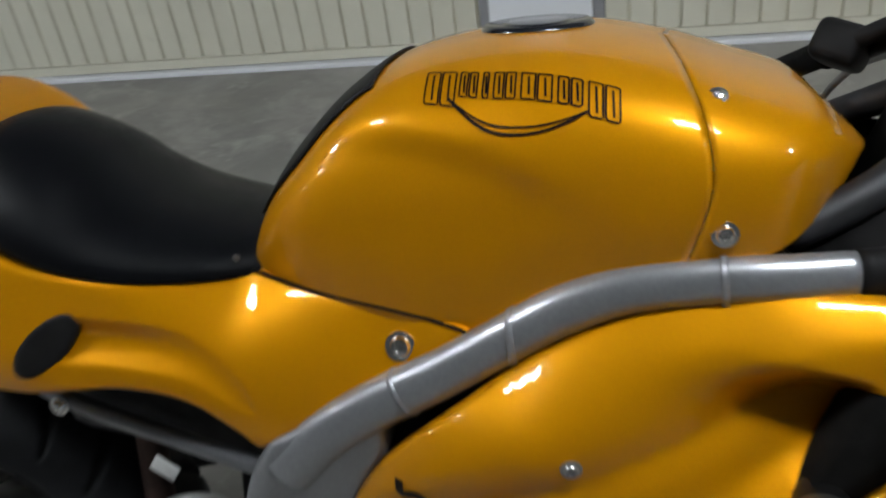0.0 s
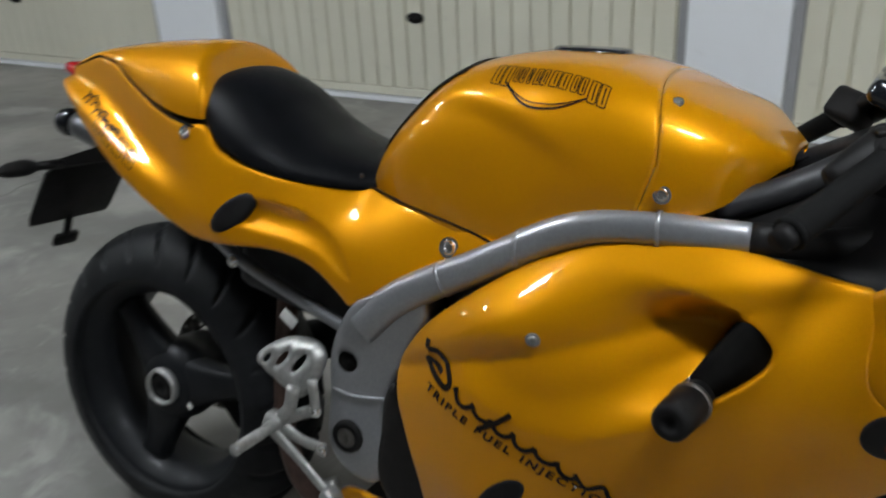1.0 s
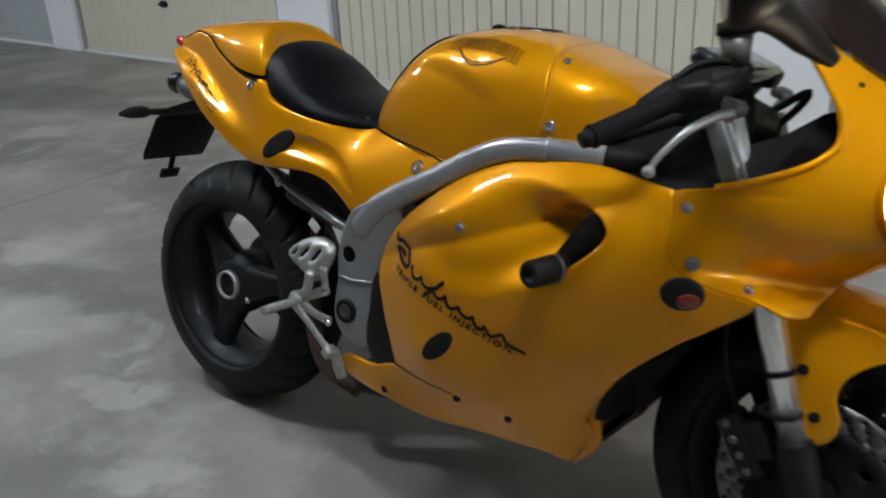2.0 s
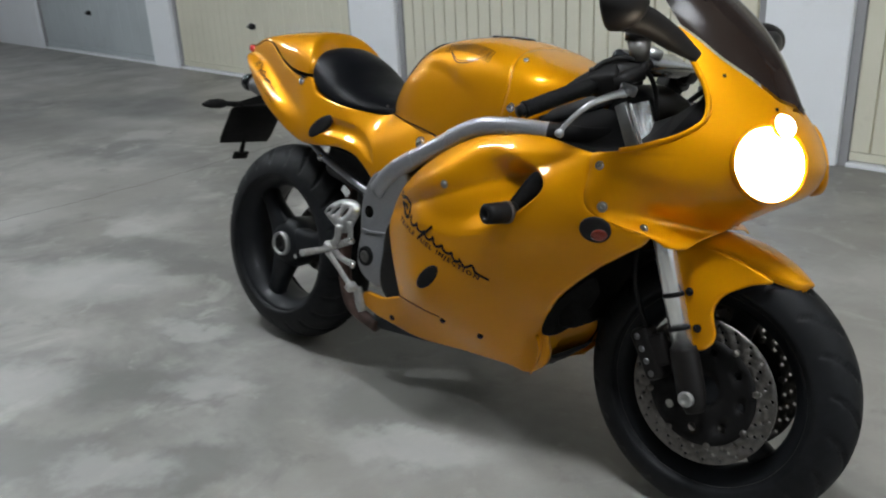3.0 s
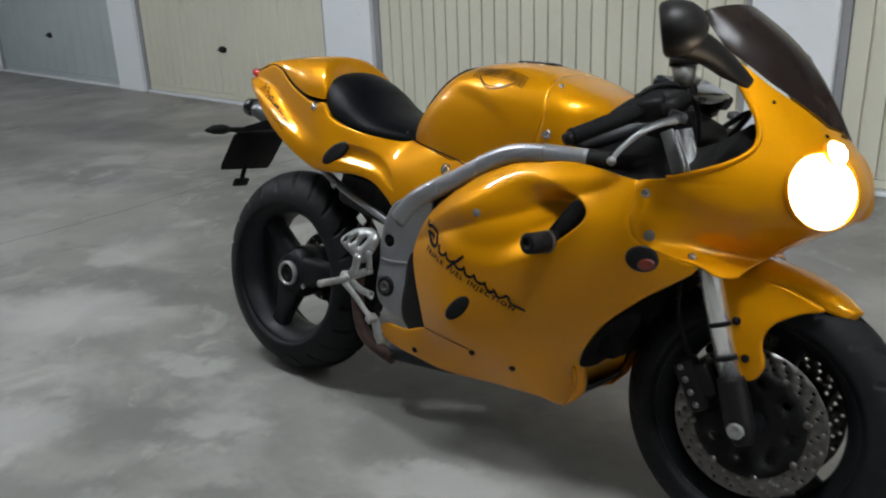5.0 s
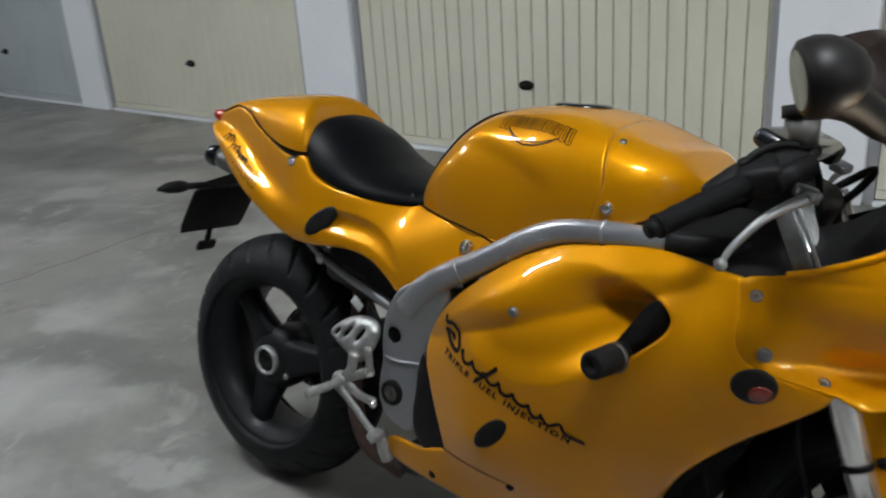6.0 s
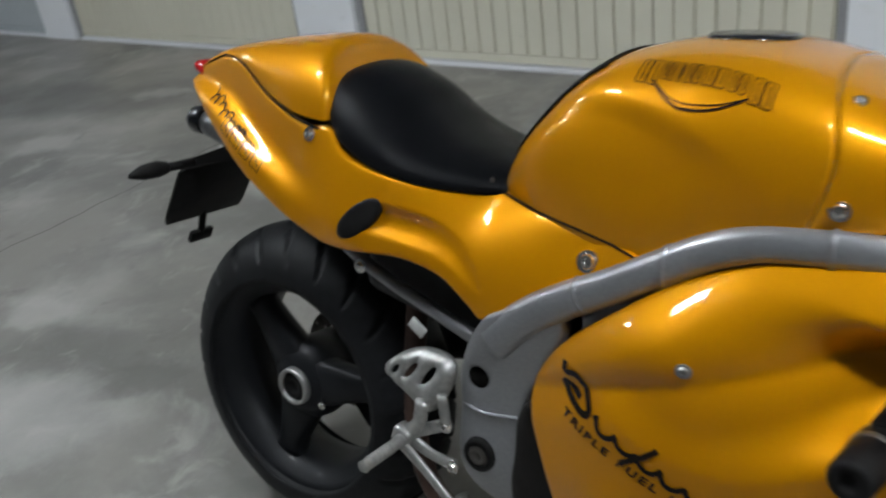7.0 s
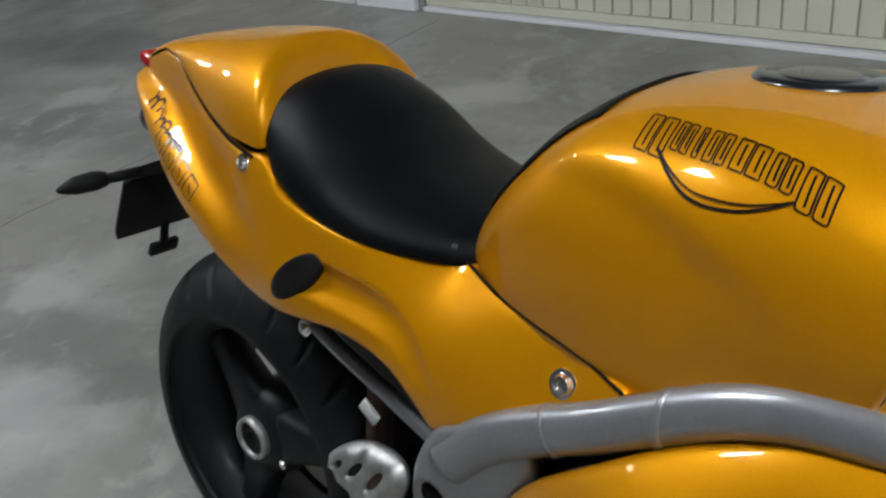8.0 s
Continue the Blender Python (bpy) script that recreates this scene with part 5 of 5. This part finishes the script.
for s in (-1, 1):
    fairing = panel("side_fairing", side_line, fairing_width, PAINT, bike, "golden yellow side fairing with a deep air scoop", s, 0.005, 0.0055, 0.0085, holes=[MOUTH], creases=[SCOOP])
    mouth_in = [[(x, s * (float(fair_w(np.array([x]), np.array([z]))[0]) - d), z) for x, z in (MOUTH - MOUTH.mean(0)) * k + MOUTH.mean(0)] for d, k in ((0.012, 1.06), (0.05, 1.10), (0.11, 1.05), (0.12, 0.3))]
    part("scoop_duct", loft(mouth_in, True, True), DEEP, fairing, "black duct inside the scoop")
    bolts = [(0.081, 0.655, 0.0075), (0.494, 0.677, 0.0085)]
    for x, z, r in bolts:
        p, n = fair_at(x, z, s)
        screw("bolt", p, fairing, r, mat=ALLOY, normal=n)
    for x, z in ((0.071, 0.312), (0.174, 0.297), (-0.126, 0.259)):
        y = float(fair_w(np.array([x]), np.array([z]))[0])
        screw("bolt", (x, s * y, z), fairing, 0.007, mat=DECAL if x > 0 else BLACK, normal=(0, s, 0))
    panel("lower_vent", oval(0.050, 0.4235, 0.046, 0.020, 45), lambda x, z: fair_w(x, z) + 0.0025, BLACK, fairing, "black oval lower vent", s, 0.006, 0.004, 0.006)
    panel("front_indicator_well", oval(0.486, 0.628, 0.032, 0.028, 0), lambda x, z: fair_w(x, z) + 0.003, SATIN, fairing, "dark indicator surround", s, 0.006, 0.005, 0.006)
    panel("front_indicator", oval(0.496, 0.618, 0.017, 0.013, 20), lambda x, z: fair_w(x, z) + 0.007, AMBER, fairing, "reddish amber indicator lens", s, 0.006, 0.006, 0.004)
    bung = part("crash_bung", lathe([(0, -0.088), (0.009, -0.088), (0.010, -0.092), (0.018, -0.092), (0.0225, -0.087), (0.0235, -0.05), (0.0235, 0.0), (0.018, 0.03), (0, 0.03)], 28), BLACK, bike, "black nylon crash bung")
    bung.matrix_basis = Matrix.Translation((0.285, s * 0.245, 0.628)) @ pose(0, 0, 0, 0 if s < 0 else 180, 0, -8)
    part("bung_ring", lathe([(0.0232, -0.034), (0.0250, -0.032), (0.0250, -0.026), (0.0232, -0.024)], 28), STEEL, bung, "pale metal ring")
    chin = spline([(0.340, 0.345), (0.350, 0.385), (0.375, 0.432), (0.415, 0.474), (0.460, 0.512), (0.470, 0.508), (0.446, 0.464), (0.412, 0.414), (0.382, 0.368), (0.358, 0.344)], 6, True)
    panel("lower_front_opening", chin, plate_spline([(0.345, 0.36, 0.178), (0.375, 0.432, 0.188), (0.41, 0.47, 0.196), (0.46, 0.512, 0.200), (0.470, 0.50, 0.180), (0.445, 0.463, 0.130), (0.412, 0.413, 0.110), (0.37, 0.345, 0.13)]), DEEP, fairing, "black inner edge behind the fairing", s, 0.006, 0.006, 0.012)
    if s < 0:
        part("flourish", ribbon(script_strokes(), lambda a, b: fair_at(a, b, -1), 0.0014), DECAL, fairing, "dark brush flourish down the side", False)
        small_print(fairing)
        part("panel_seam", ribbon([(even(np.array([(-0.09, 0.3345), (0.0, 0.3295), (0.066, 0.3195)]), 0.01, False), 0.003)], lambda a, b: ((a, -float(fair_w(np.array([a]), np.array([b]))[0]) - 0.001, b), (0, -1, 0)), 0.001), DEEP, fairing, "dark joint line", False)
part("belly_floor", loft([[(x, -w, z), (x, -w * 0.6, z - 0.012), (x, w * 0.6, z - 0.012), (x, w, z)] for x, w, z in ((-0.25, 0.150, 0.262), (-0.1, 0.15, 0.250), (0.1, 0.135, 0.24), (0.27, 0.10, 0.228), (0.32, 0.11, 0.27))], True, True),
     BLACK, bike, "dark belly underside", False)

nose_rows = []
for b in np.linspace(-1, 1, 25):
    row = []
    for a in np.linspace(0, 1, 12):
        z = 0.217 + 0.118 * a
        edge = 0.118 + 0.050 * a
        row.append((0.287 + 0.040 * math.sin(a * 1.9) - 0.022 * (1 - b * b) ** 0.8, edge * b, z))
    nose_rows.append(row)
part("belly_nose", add_solid(loft(nose_rows, False, False), 0.004), PAINT, bike, "golden yellow front of the belly pan")
# added near-black sheet: the shade inside the fairing is put into its colour
backing = []
for z in np.linspace(0.25, 0.53, 15):
    x = float(np.interp(z, [0.25, 0.32, 0.36, 0.415, 0.47, 0.534], [0.315, 0.336, 0.345, 0.365, 0.408, 0.477])) - 0.014
    w = float(fair_w(np.array([x]), np.array([z]))[0]) - 0.012
    backing.append([(x - 0.05 * (1 - q * q), q * w, z) for q in np.linspace(-1, 1, 9)])
part("dark_backing", add_solid(loft(backing, False, False), 0.004), DEEP, bike, "added near-black sheet that stands for the dark inside of the fairing")

# -- nose cowl
N_BACK = curve1([0.600, 0.628, 0.640, 0.655, 0.673, 0.70, 0.74, 0.778, 0.786, 0.796, 0.811, 0.836, 0.863, 0.885, 0.905, 0.93, 0.955, 0.985, 1.02, 1.05],
                [0.640, 0.592, 0.537, 0.492, 0.466, 0.456, 0.455, 0.449, 0.480, 0.520, 0.562, 0.617, 0.648, 0.653, 0.649, 0.637, 0.619, 0.596, 0.566, 0.535])
N_TIP = curve1([0.600, 0.64, 0.68, 0.73, 0.765, 0.80, 0.84, 0.87, 0.90, 0.94, 0.98, 1.02, 1.05], [0.645, 0.664, 0.722, 0.800, 0.824, 0.828, 0.812, 0.792, 0.765, 0.730, 0.695, 0.66, 0.635])
N_W = curve1([0.600, 0.63, 0.66, 0.70, 0.75, 0.79, 0.83, 0.87, 0.92, 0.97, 1.02, 1.05], [0.125, 0.145, 0.172, 0.205, 0.220, 0.220, 0.214, 0.204, 0.200, 0.190, 0.178, 0.170])


def nose_at(z, u):
    """u from 0 at the right rear edge to 1 at the tip."""
    xb, xt, w = float(N_BACK(z)) - 0.004 * float(ramp(0.80, 0.77, z)), float(N_TIP(z)), float(N_W(z))
    x0 = 0.40
    span = xt - x0
    fb = (xb - x0) / span
    a0 = math.asin(min(max(fb, 0.0), 0.98) ** (1 / 0.9))
    a = a0 + (math.pi / 2 - a0) * u
    x = x0 + span * math.sin(a) ** 0.9
    y = w * math.cos(a) ** 0.92
    if z < 0.80:
        k = float(ramp(0.0, 0.13, x - xb)) if z < 0.775 else float(max(ramp(0.0, 0.13, x - xb), ramp(0.775, 0.80, z)))
        y = float(fair_w(np.array([x]), np.array([z]))[0]) * (1 - k) + y * k - 0.0005 * (1 - k)
    ridge = 0.005 * math.exp(-((z - (0.715 - 0.42 * (x - 0.44))) / 0.022) ** 2) * ramp(0.80, 0.60, x) * ramp(0.0, 0.05, x - xb)
    hollow = 0.006 * math.exp(-((z - (0.752 - 0.22 * (x - 0.44))) / 0.022) ** 2) * ramp(0.82, 0.62, x) * ramp(0.0, 0.05, x - xb)
    return (x, -(y + float(ridge) - float(hollow)), z)


def nose_ring(z, n=34):
    right = [nose_at(z, u) for u in np.linspace(0, 1, n)]
    return right + [(p[0], -p[1], p[2]) for p in right[-2::-1]]


N_FRONT = curve1([0.60, 0.885, 0.90, 0.953, 0.984, 1.02, 1.042], [1.0, 1.0, 0.82, 0.50, 0.30, 0.16, 0.07])


def nose_half(z, side, n=34):
    return [(p[0], side * -p[1], p[2]) for p in (nose_at(z, u * float(N_FRONT(z)) if z > 0.885 else u) for u in np.linspace(0, 1, n))]


levels = list(np.linspace(0.612, 0.885, 60)) + list(np.linspace(0.8875, 1.042, 36))
bm = join(loft([nose_half(z, -1) for z in levels], False, False), loft([nose_half(z, 1)[::-1] for z in levels], False, False))
bmesh.ops.remove_doubles(bm, verts=bm.verts[:], dist=2e-4)
cowl = part("nose_cowl", add_solid(bm, 0.004), PAINT, bike, "golden yellow nose cowl round a lit headlamp")
for z, u in ((0.757, 0.03), (0.641, 0.16), (0.955, 0.22), (0.90, 0.62)):
    p = nose_at(z, u)
    for s in (-1, 1):
        screw("bolt", (p[0], -s * p[1] if s > 0 else p[1], p[2]), cowl, 0.0075 if z < 0.8 else 0.0035, mat=CHROME if z < 0.8 else BLACK, normal=(0.25, s, 0.2))
for s in (-1, 1):
    trim = [(float(N_BACK(z)) - 0.002, s * float(abs(nose_at(z, 0)[1])), z) for z in np.linspace(0.792, 1.04, 26)]
    part("cowl_edge", tube(trim, 0.006, 10, 2), PAINT, cowl, "rolled yellow cowl edge")

# headlamps: round lenses in the nose
for s in (-1, 1):
    lens = lathe([(0, -0.020), (0.040, -0.016), (0.066, -0.006), (0.073, 0.006), (0, 0.006)], 32)
    lamp = part("headlamp", lens, LAMPGLASS, bike, "lit round headlamp lens")
    lamp.matrix_basis = Matrix.Translation((0.769, s * 0.111, 0.8005)) @ Vector((0, -1, 0)).rotation_difference(Vector((0.72, s * 0.62, 0.25))).to_matrix().to_4x4()
    bowl = lathe([(0.0725, -0.003), (0.0750, -0.005), (0.0768, -0.001), (0.0768, 0.012), (0.060, 0.018), (0.0, 0.018), (0.0, 0.012), (0.0725, 0.010)], 32)
    part("headlamp_rim", bowl, PAINT, lamp, "yellow lamp surround")
bm = lathe([(0, -0.012), (0.018, -0.008), (0.026, 0.003), (0, 0.003)], 24)
pilot = part("pilot_lamp", bm, LAMPGLASS, bike, "lit small upper lamp")
part("pilot_housing", lathe([(0.0262, 0.0), (0.0285, -0.001), (0.0285, 0.010), (0.0, 0.020), (0.0, 0.006), (0.0262, 0.005)], 24), PAINT, pilot, "yellow lamp surround")
pilot.matrix_basis = Matrix.Translation((0.776, -0.085, 0.872)) @ Vector((0, -1, 0)).rotation_difference(Vector((0.85, -0.3, 0.45))).to_matrix().to_4x4()

# -- windscreen
foot_line = [nose_at(z, float(N_FRONT(z))) for z in np.linspace(1.042, 0.888, 17)]
foot_line[-1] = (foot_line[-1][0], 0.0, foot_line[-1][2])
foot_line = np.array(foot_line + [(p[0], -p[1], p[2]) for p in foot_line[-2::-1]])
rings = []
for v in np.linspace(0, 1, 22):
    half = []
    for i, u in enumerate(np.linspace(-1, 1, 33)):
        a = u * math.pi / 2
        base = foot_line[i] + np.array((0.003, 0.003 * u, 0.004))
        top = np.array((0.485 + 0.058 * math.cos(a) ** 1.1, 0.118 * math.copysign(abs(math.sin(a)) ** 0.9, a), 1.118 + 0.026 * math.cos(a)))
        mid = 0.018 * math.sin(v * math.pi) * math.cos(a)
        half.append(tuple(base + (top - base) * v + np.array((mid, 0, mid))))
    rings.append(half)
part("windscreen", loft(rings, False, False), SMOKED, bike, "smoked double-curved windscreen")

# -- mirrors
def mirror_head(s, at, size, turn):
    e = new("mirror")
    e.parent = bike
    tagged(e, label="black teardrop mirror on a tapering rubber stem")
    c = Vector((at[0], s * at[1], at[2]))
    rings = []
    for k, rx_, rz_ in ((-0.022, 0.0, 0.0), (-0.022, 0.058, 0.040), (-0.017, 0.064, 0.047), (0.0, 0.066, 0.050), (0.018, 0.062, 0.047), (0.036, 0.050, 0.039), (0.050, 0.032, 0.026), (0.058, 0.012, 0.01), (0.059, 0.0, 0.0)):
        rings.append([(k, rx_ * math.cos(a), rz_ * math.sin(a)) for a in np.linspace(0, 2 * math.pi, 28, endpoint=False)])
    bm = loft(rings)
    bmesh.ops.remove_doubles(bm, verts=bm.verts[:], dist=1e-5)
    bm.transform(Matrix.Translation(c) @ pose(0, 0, 0, 0, -13, s * turn) @ Matrix.Scale(size, 4))
    part("mirror_shell", bm, SATIN, e, "black mirror shell")
    gl = [[(-0.0226, 0.055 * k * math.cos(a), 0.036 * k * math.sin(a)) for a in np.linspace(0, 2 * math.pi, 28, endpoint=False)] for k in (0.02, 0.6, 1.0)]
    bm = loft(gl, True, True)
    bm.transform(Matrix.Translation(c) @ pose(0, 0, 0, 0, -13, s * turn) @ Matrix.Scale(size, 4))
    part("mirror_pane", bm, MIRROR, e, "mirror glass", False)
    part("mirror_stem", tube([tuple(c + Vector((0.01, -s * 0.03, -0.018))), (0.578, s * 0.290, 1.036), (0.600, s * 0.235, 1.012), (0.632, s * 0.196, 0.985)], [0.032, 0.026, 0.022, 0.010], 16, 6, 0.7), SATIN, e, "black tapering mirror stem")


mirror_head(-1, (0.548, 0.372, 1.066), 1.0, -25)
mirror_head(1, (0.530, 0.335, 1.040), 0.85, -40)

# -- cockpit
cock = new("handlebar")
cock.parent = bike
tagged(cock, label="black clip-on handlebars with alloy levers and a fluid cup")
for s in (-1, 1):
    back = Vector((-0.07 if s > 0 else 0.0, 0, 0))
    inn, out_ = Vector((0.478, s * 0.155, 0.952)) + back, Vector((0.362, s * 0.363, 0.856)) + back
    d = (out_ - inn)
    part("bar", tube([tuple(inn - d * 0.15), tuple(out_)], 0.011, 14, 1), BLACK, cock)
    part("grip", tube([tuple(inn + d * 0.38), tuple(inn + d * 0.42), tuple(inn + d * 0.94), tuple(inn + d * 0.97)], [0.021, 0.0165, 0.0165, 0.018], 18, 4), GRIP, cock, "ribbed black rubber grip")
    part("bar_end", tube([tuple(inn + d * 0.975), tuple(inn + d * 1.045)], [0.0135, 0.0115], 18, 1), BLACK, cock, "black bar-end weight")
    part("switch_box", box((0.055, 0.06, 0.05), tuple(inn + d * 0.27), (15, 25, s * 60), 0.012, 3), BLACK, cock, "black switch housing")
    part("master_cylinder", tube([tuple(inn + d * 0.05 + Vector((0.03, 0, 0.0))), tuple(inn + d * 0.32 + Vector((0.03, 0, 0.0)))], 0.016, 14, 1), BLACK, cock, "black master cylinder")
    part("lever", tube([(0.527, s * 0.262, 0.908), (0.512, s * 0.290, 0.900), (0.490, s * 0.328, 0.880), (0.468, s * 0.358, 0.846), (0.461, s * 0.370, 0.827)], [0.009, 0.0075, 0.006, 0.005, 0.0045], 12, 6, 0.7), ALLOY, cock, "bare alloy lever").location = back
    part("lever_ball", lathe([(0.009 * math.sin(a), -0.009 * math.cos(a)) for a in np.linspace(0, math.pi, 10)], 16), ALLOY, cock, "lever ball end").matrix_basis = pose(0.460 + back.x, s * 0.371, 0.824)
    part("top_clamp", box((0.05, 0.06, 0.035), (0.452, s * 0.12, 0.95), (0, 24, 0), 0.01, 3), BLACK, cock)
part("top_yoke", box((0.08, 0.26, 0.03), (0.44, 0, 0.965), (0, 24, 0), 0.012, 3), GLOSSBLACK, cock, "black top yoke")
part("fluid_cup", tube([(0.486, -0.150, 0.968), (0.478, -0.150, 1.012)], [0.018, 0.025], 20, 1), CUP, cock, "milky brake fluid cup")
part("cup_cap", tube([(0.478, -0.150, 1.012), (0.475, -0.150, 1.030)], [0.029, 0.028], 20, 1), BLACK, cock, "black cup lid")
part("cup_arm", tube([(0.50, -0.15, 0.965), (0.50, -0.175, 0.945), (0.49, -0.2, 0.93)], 0.008, 10, 3), BLACK, cock)
part("stay", box((0.028, 0.008, 0.095), (0.501, -0.195, 0.840), (0, -25.6, 0), 0.003), ALLOY, cock, "flat alloy stay")
part("thin_stay", box((0.006, 0.006, 0.098), (0.523, -0.196, 0.842), (0, -25.6, 0), 0.002), CAST, cock, "thin bright alloy strip")
for s in (-1, 1):
    part("lever_perch", join(box((0.034, 0.030, 0.018), (0.522, s * 0.244, 0.914), (10, 15, s * -30), 0.005), put(lathe([(0, -0.012), (0.007, -0.012), (0.008, 0.0), (0.007, 0.012), (0, 0.012)], 12), 0.528, s * 0.256, 0.912)), DULLSTEEL, cock, "worn alloy lever perch").location = (-0.07 if s > 0 else 0.0, 0, 0)
    if s < 0:
        part("throttle_cable", tube([(0.42, s * 0.235, 0.925), (0.44, s * 0.215, 0.960), (0.478, s * 0.17, 0.972), (0.50, s * 0.11, 0.93), (0.50, s * 0.07, 0.85)], 0.0055, 8, 6), BLACK, cock, "black cable in a wide loop")
    part("switch_button", box((0.014, 0.012, 0.010), (0.425, s * 0.228, 0.944), (20, 20, s * 60), 0.003), SATIN, cock, "small switch button")
part("ignition_bezel", tube([(0.43, 0, 0.985), (0.436, 0, 0.998)], [0.022, 0.020], 18, 1), CAST, cock, "worn ignition lock bezel")
part("steering_head", box((0.11, 0.20, 0.16), (0.430, 0.0, 0.835), (0, 24, 0), 0.03, 3), BLACK, cock, "black mass round the steering head")
part("switch_gaiter", tube([(0.385, -0.250, 0.893), (0.42, -0.222, 0.916), (0.462, -0.180, 0.938), (0.492, -0.15, 0.945)], [0.014, 0.026, 0.031, 0.024], 16, 5, 0.8), BLACK, cock, "black bar gaiter and switchgear")
part("fairing_stay", tube([(0.46, 0.12, 0.875), (0.50, 0.10, 0.905), (0.538, 0.09, 0.928), (0.52, 0.09, 0.895), (0.488, 0.10, 0.862)], 0.007, 8, 4), BLACK, cock, "black triangular fairing stay")
part("clocks", tube([(0.655, 0, 0.825), (0.615, 0, 0.835)], [0.06, 0.055], 28, 1), BLACK, cock, "black instrument cluster")
for s in (-1, 1):
    inner = [[(x, s * y0, z0), (x, s * (y0 * 0.6 + y1 * 0.4), z0 + 0.3 * (z1 - z0) - 0.012), (x, s * y1, z1)] for x, y0, z0, y1, z1 in ((0.27, 0.205, 0.786, 0.12, 0.83), (0.34, 0.210, 0.786, 0.11, 0.87), (0.42, 0.214, 0.778, 0.10, 0.86), (0.50, 0.206, 0.776, 0.10, 0.845),
                                                              (0.555, 0.196, 0.790, 0.10, 0.868), (0.61, 0.180, 0.815, 0.10, 0.908), (0.64, 0.165, 0.845, 0.10, 0.918), (0.652, 0.15, 0.88, 0.08, 0.922))]
    part("cockpit_liner", add_solid(loft(inner, False, False), 0.004), BLACK, cock, "black inner fairing liner")
part("cockpit_floor", box((0.34, 0.30, 0.02), (0.50, 0.0, 0.735), (0, -8, 0), 0.006), BLACK, cock, "black panel under the clocks")
part("headlamp_back", loft([[(x, w * math.cos(a), 0.79 + h * math.sin(a)) for a in np.linspace(0, 2 * math.pi, 20, endpoint=False)] for x, w, h in ((0.755, 0.15, 0.07), (0.68, 0.14, 0.07), (0.62, 0.06, 0.04))]), BLACK, cock, "black headlamp back")

# -- rearsets
foot = new("footrest")
foot.parent = bike
tagged(foot, label="cast alloy rider footrest hanger with heel guard, peg and brake pedal")
heel = spline([(-0.418, 0.486), (-0.406, 0.508), (-0.372, 0.529), (-0.335, 0.537), (-0.302, 0.532), (-0.289, 0.512), (-0.296, 0.482), (-0.311, 0.455), (-0.330, 0.446), (-0.368, 0.460)], 4, True)
slots = [oval(-0.391, 0.498, 0.012, 0.005, 45, 10), oval(-0.362, 0.503, 0.019, 0.0058, 48, 12), oval(-0.328, 0.503, 0.021, 0.0065, 52, 12)]
v, f = fill(even(heel, 0.008), slots, 0.012)
d = dist(v, heel)
yy = 0.184 + 0.27 * (0.525 - v[:, 1]) - 0.014 * np.clip(1 - d / 0.014, 0, 1) ** 2
part("heel_guard", shell(v, f, [(x, -y, z) for (x, z), y in zip(v, yy)], [(x, -y + 0.007, z) for (x, z), y in zip(v, yy)]), CAST, foot, "cast alloy heel guard with three slots")
part("hanger", join(tube([(-0.325, -0.208, 0.470), (-0.335, -0.205, 0.430), (-0.362, -0.200, 0.400)], [0.012, 0.011, 0.014], 12, 4, 0.7),
                    tube([(-0.296, -0.198, 0.485), (-0.292, -0.195, 0.440), (-0.300, -0.190, 0.428)], 0.009, 10, 4, 0.7),
                    tube([(-0.362, -0.200, 0.402), (-0.325, -0.192, 0.418), (-0.292, -0.186, 0.434)], [0.012, 0.010, 0.011], 12, 4, 0.7),
                    tube([(-0.362, -0.198, 0.396), (-0.32, -0.194, 0.376), (-0.280, -0.188, 0.368)], [0.012, 0.009, 0.010], 12, 4, 0.7)), CAST, foot, "forked cast alloy hanger")
part("peg", tube([(-0.362, -0.205, 0.398), (-0.360, -0.235, 0.398), (-0.358, -0.30, 0.3985), (-0.358, -0.306, 0.3985)], [0.013, 0.009, 0.0085, 0.010], 14, 4), CAST, foot, "knurled alloy peg")
for k in range(6):
    y = -0.245 - 0.009 * k
    part("peg_ring", tube([(-0.3595, y, 0.398), (-0.3595, y - 0.004, 0.398)], 0.0098, 12, 1), CAST, foot)
part("peg_joint", box((0.032, 0.028, 0.032), (-0.365, -0.204, 0.400), (0, 20, 0), 0.008, 3), CAST, foot)
part("brake_pedal", join(tube([(-0.362, -0.212, 0.388), (-0.31, -0.220, 0.362), (-0.262, -0.226, 0.332), (-0.238, -0.228, 0.322)], [0.010, 0.008, 0.008, 0.010], 12, 6, 0.7),
                         box((0.024, 0.030, 0.022), (-0.238, -0.232, 0.322), (0, 35, 0), 0.006)), CAST, foot, "cast alloy brake pedal")
part("linkage", tube([(-0.285, -0.165, 0.300), (-0.27, -0.165, 0.262), (-0.262, -0.16, 0.238)], [0.012, 0.015, 0.014], 12, 4), CAST, foot, "alloy linkage under the plate")
screw("bolt", (-0.292, -0.196, 0.434), foot, 0.009)
screw("bolt", (-0.280, -0.196, 0.368), foot, 0.008)
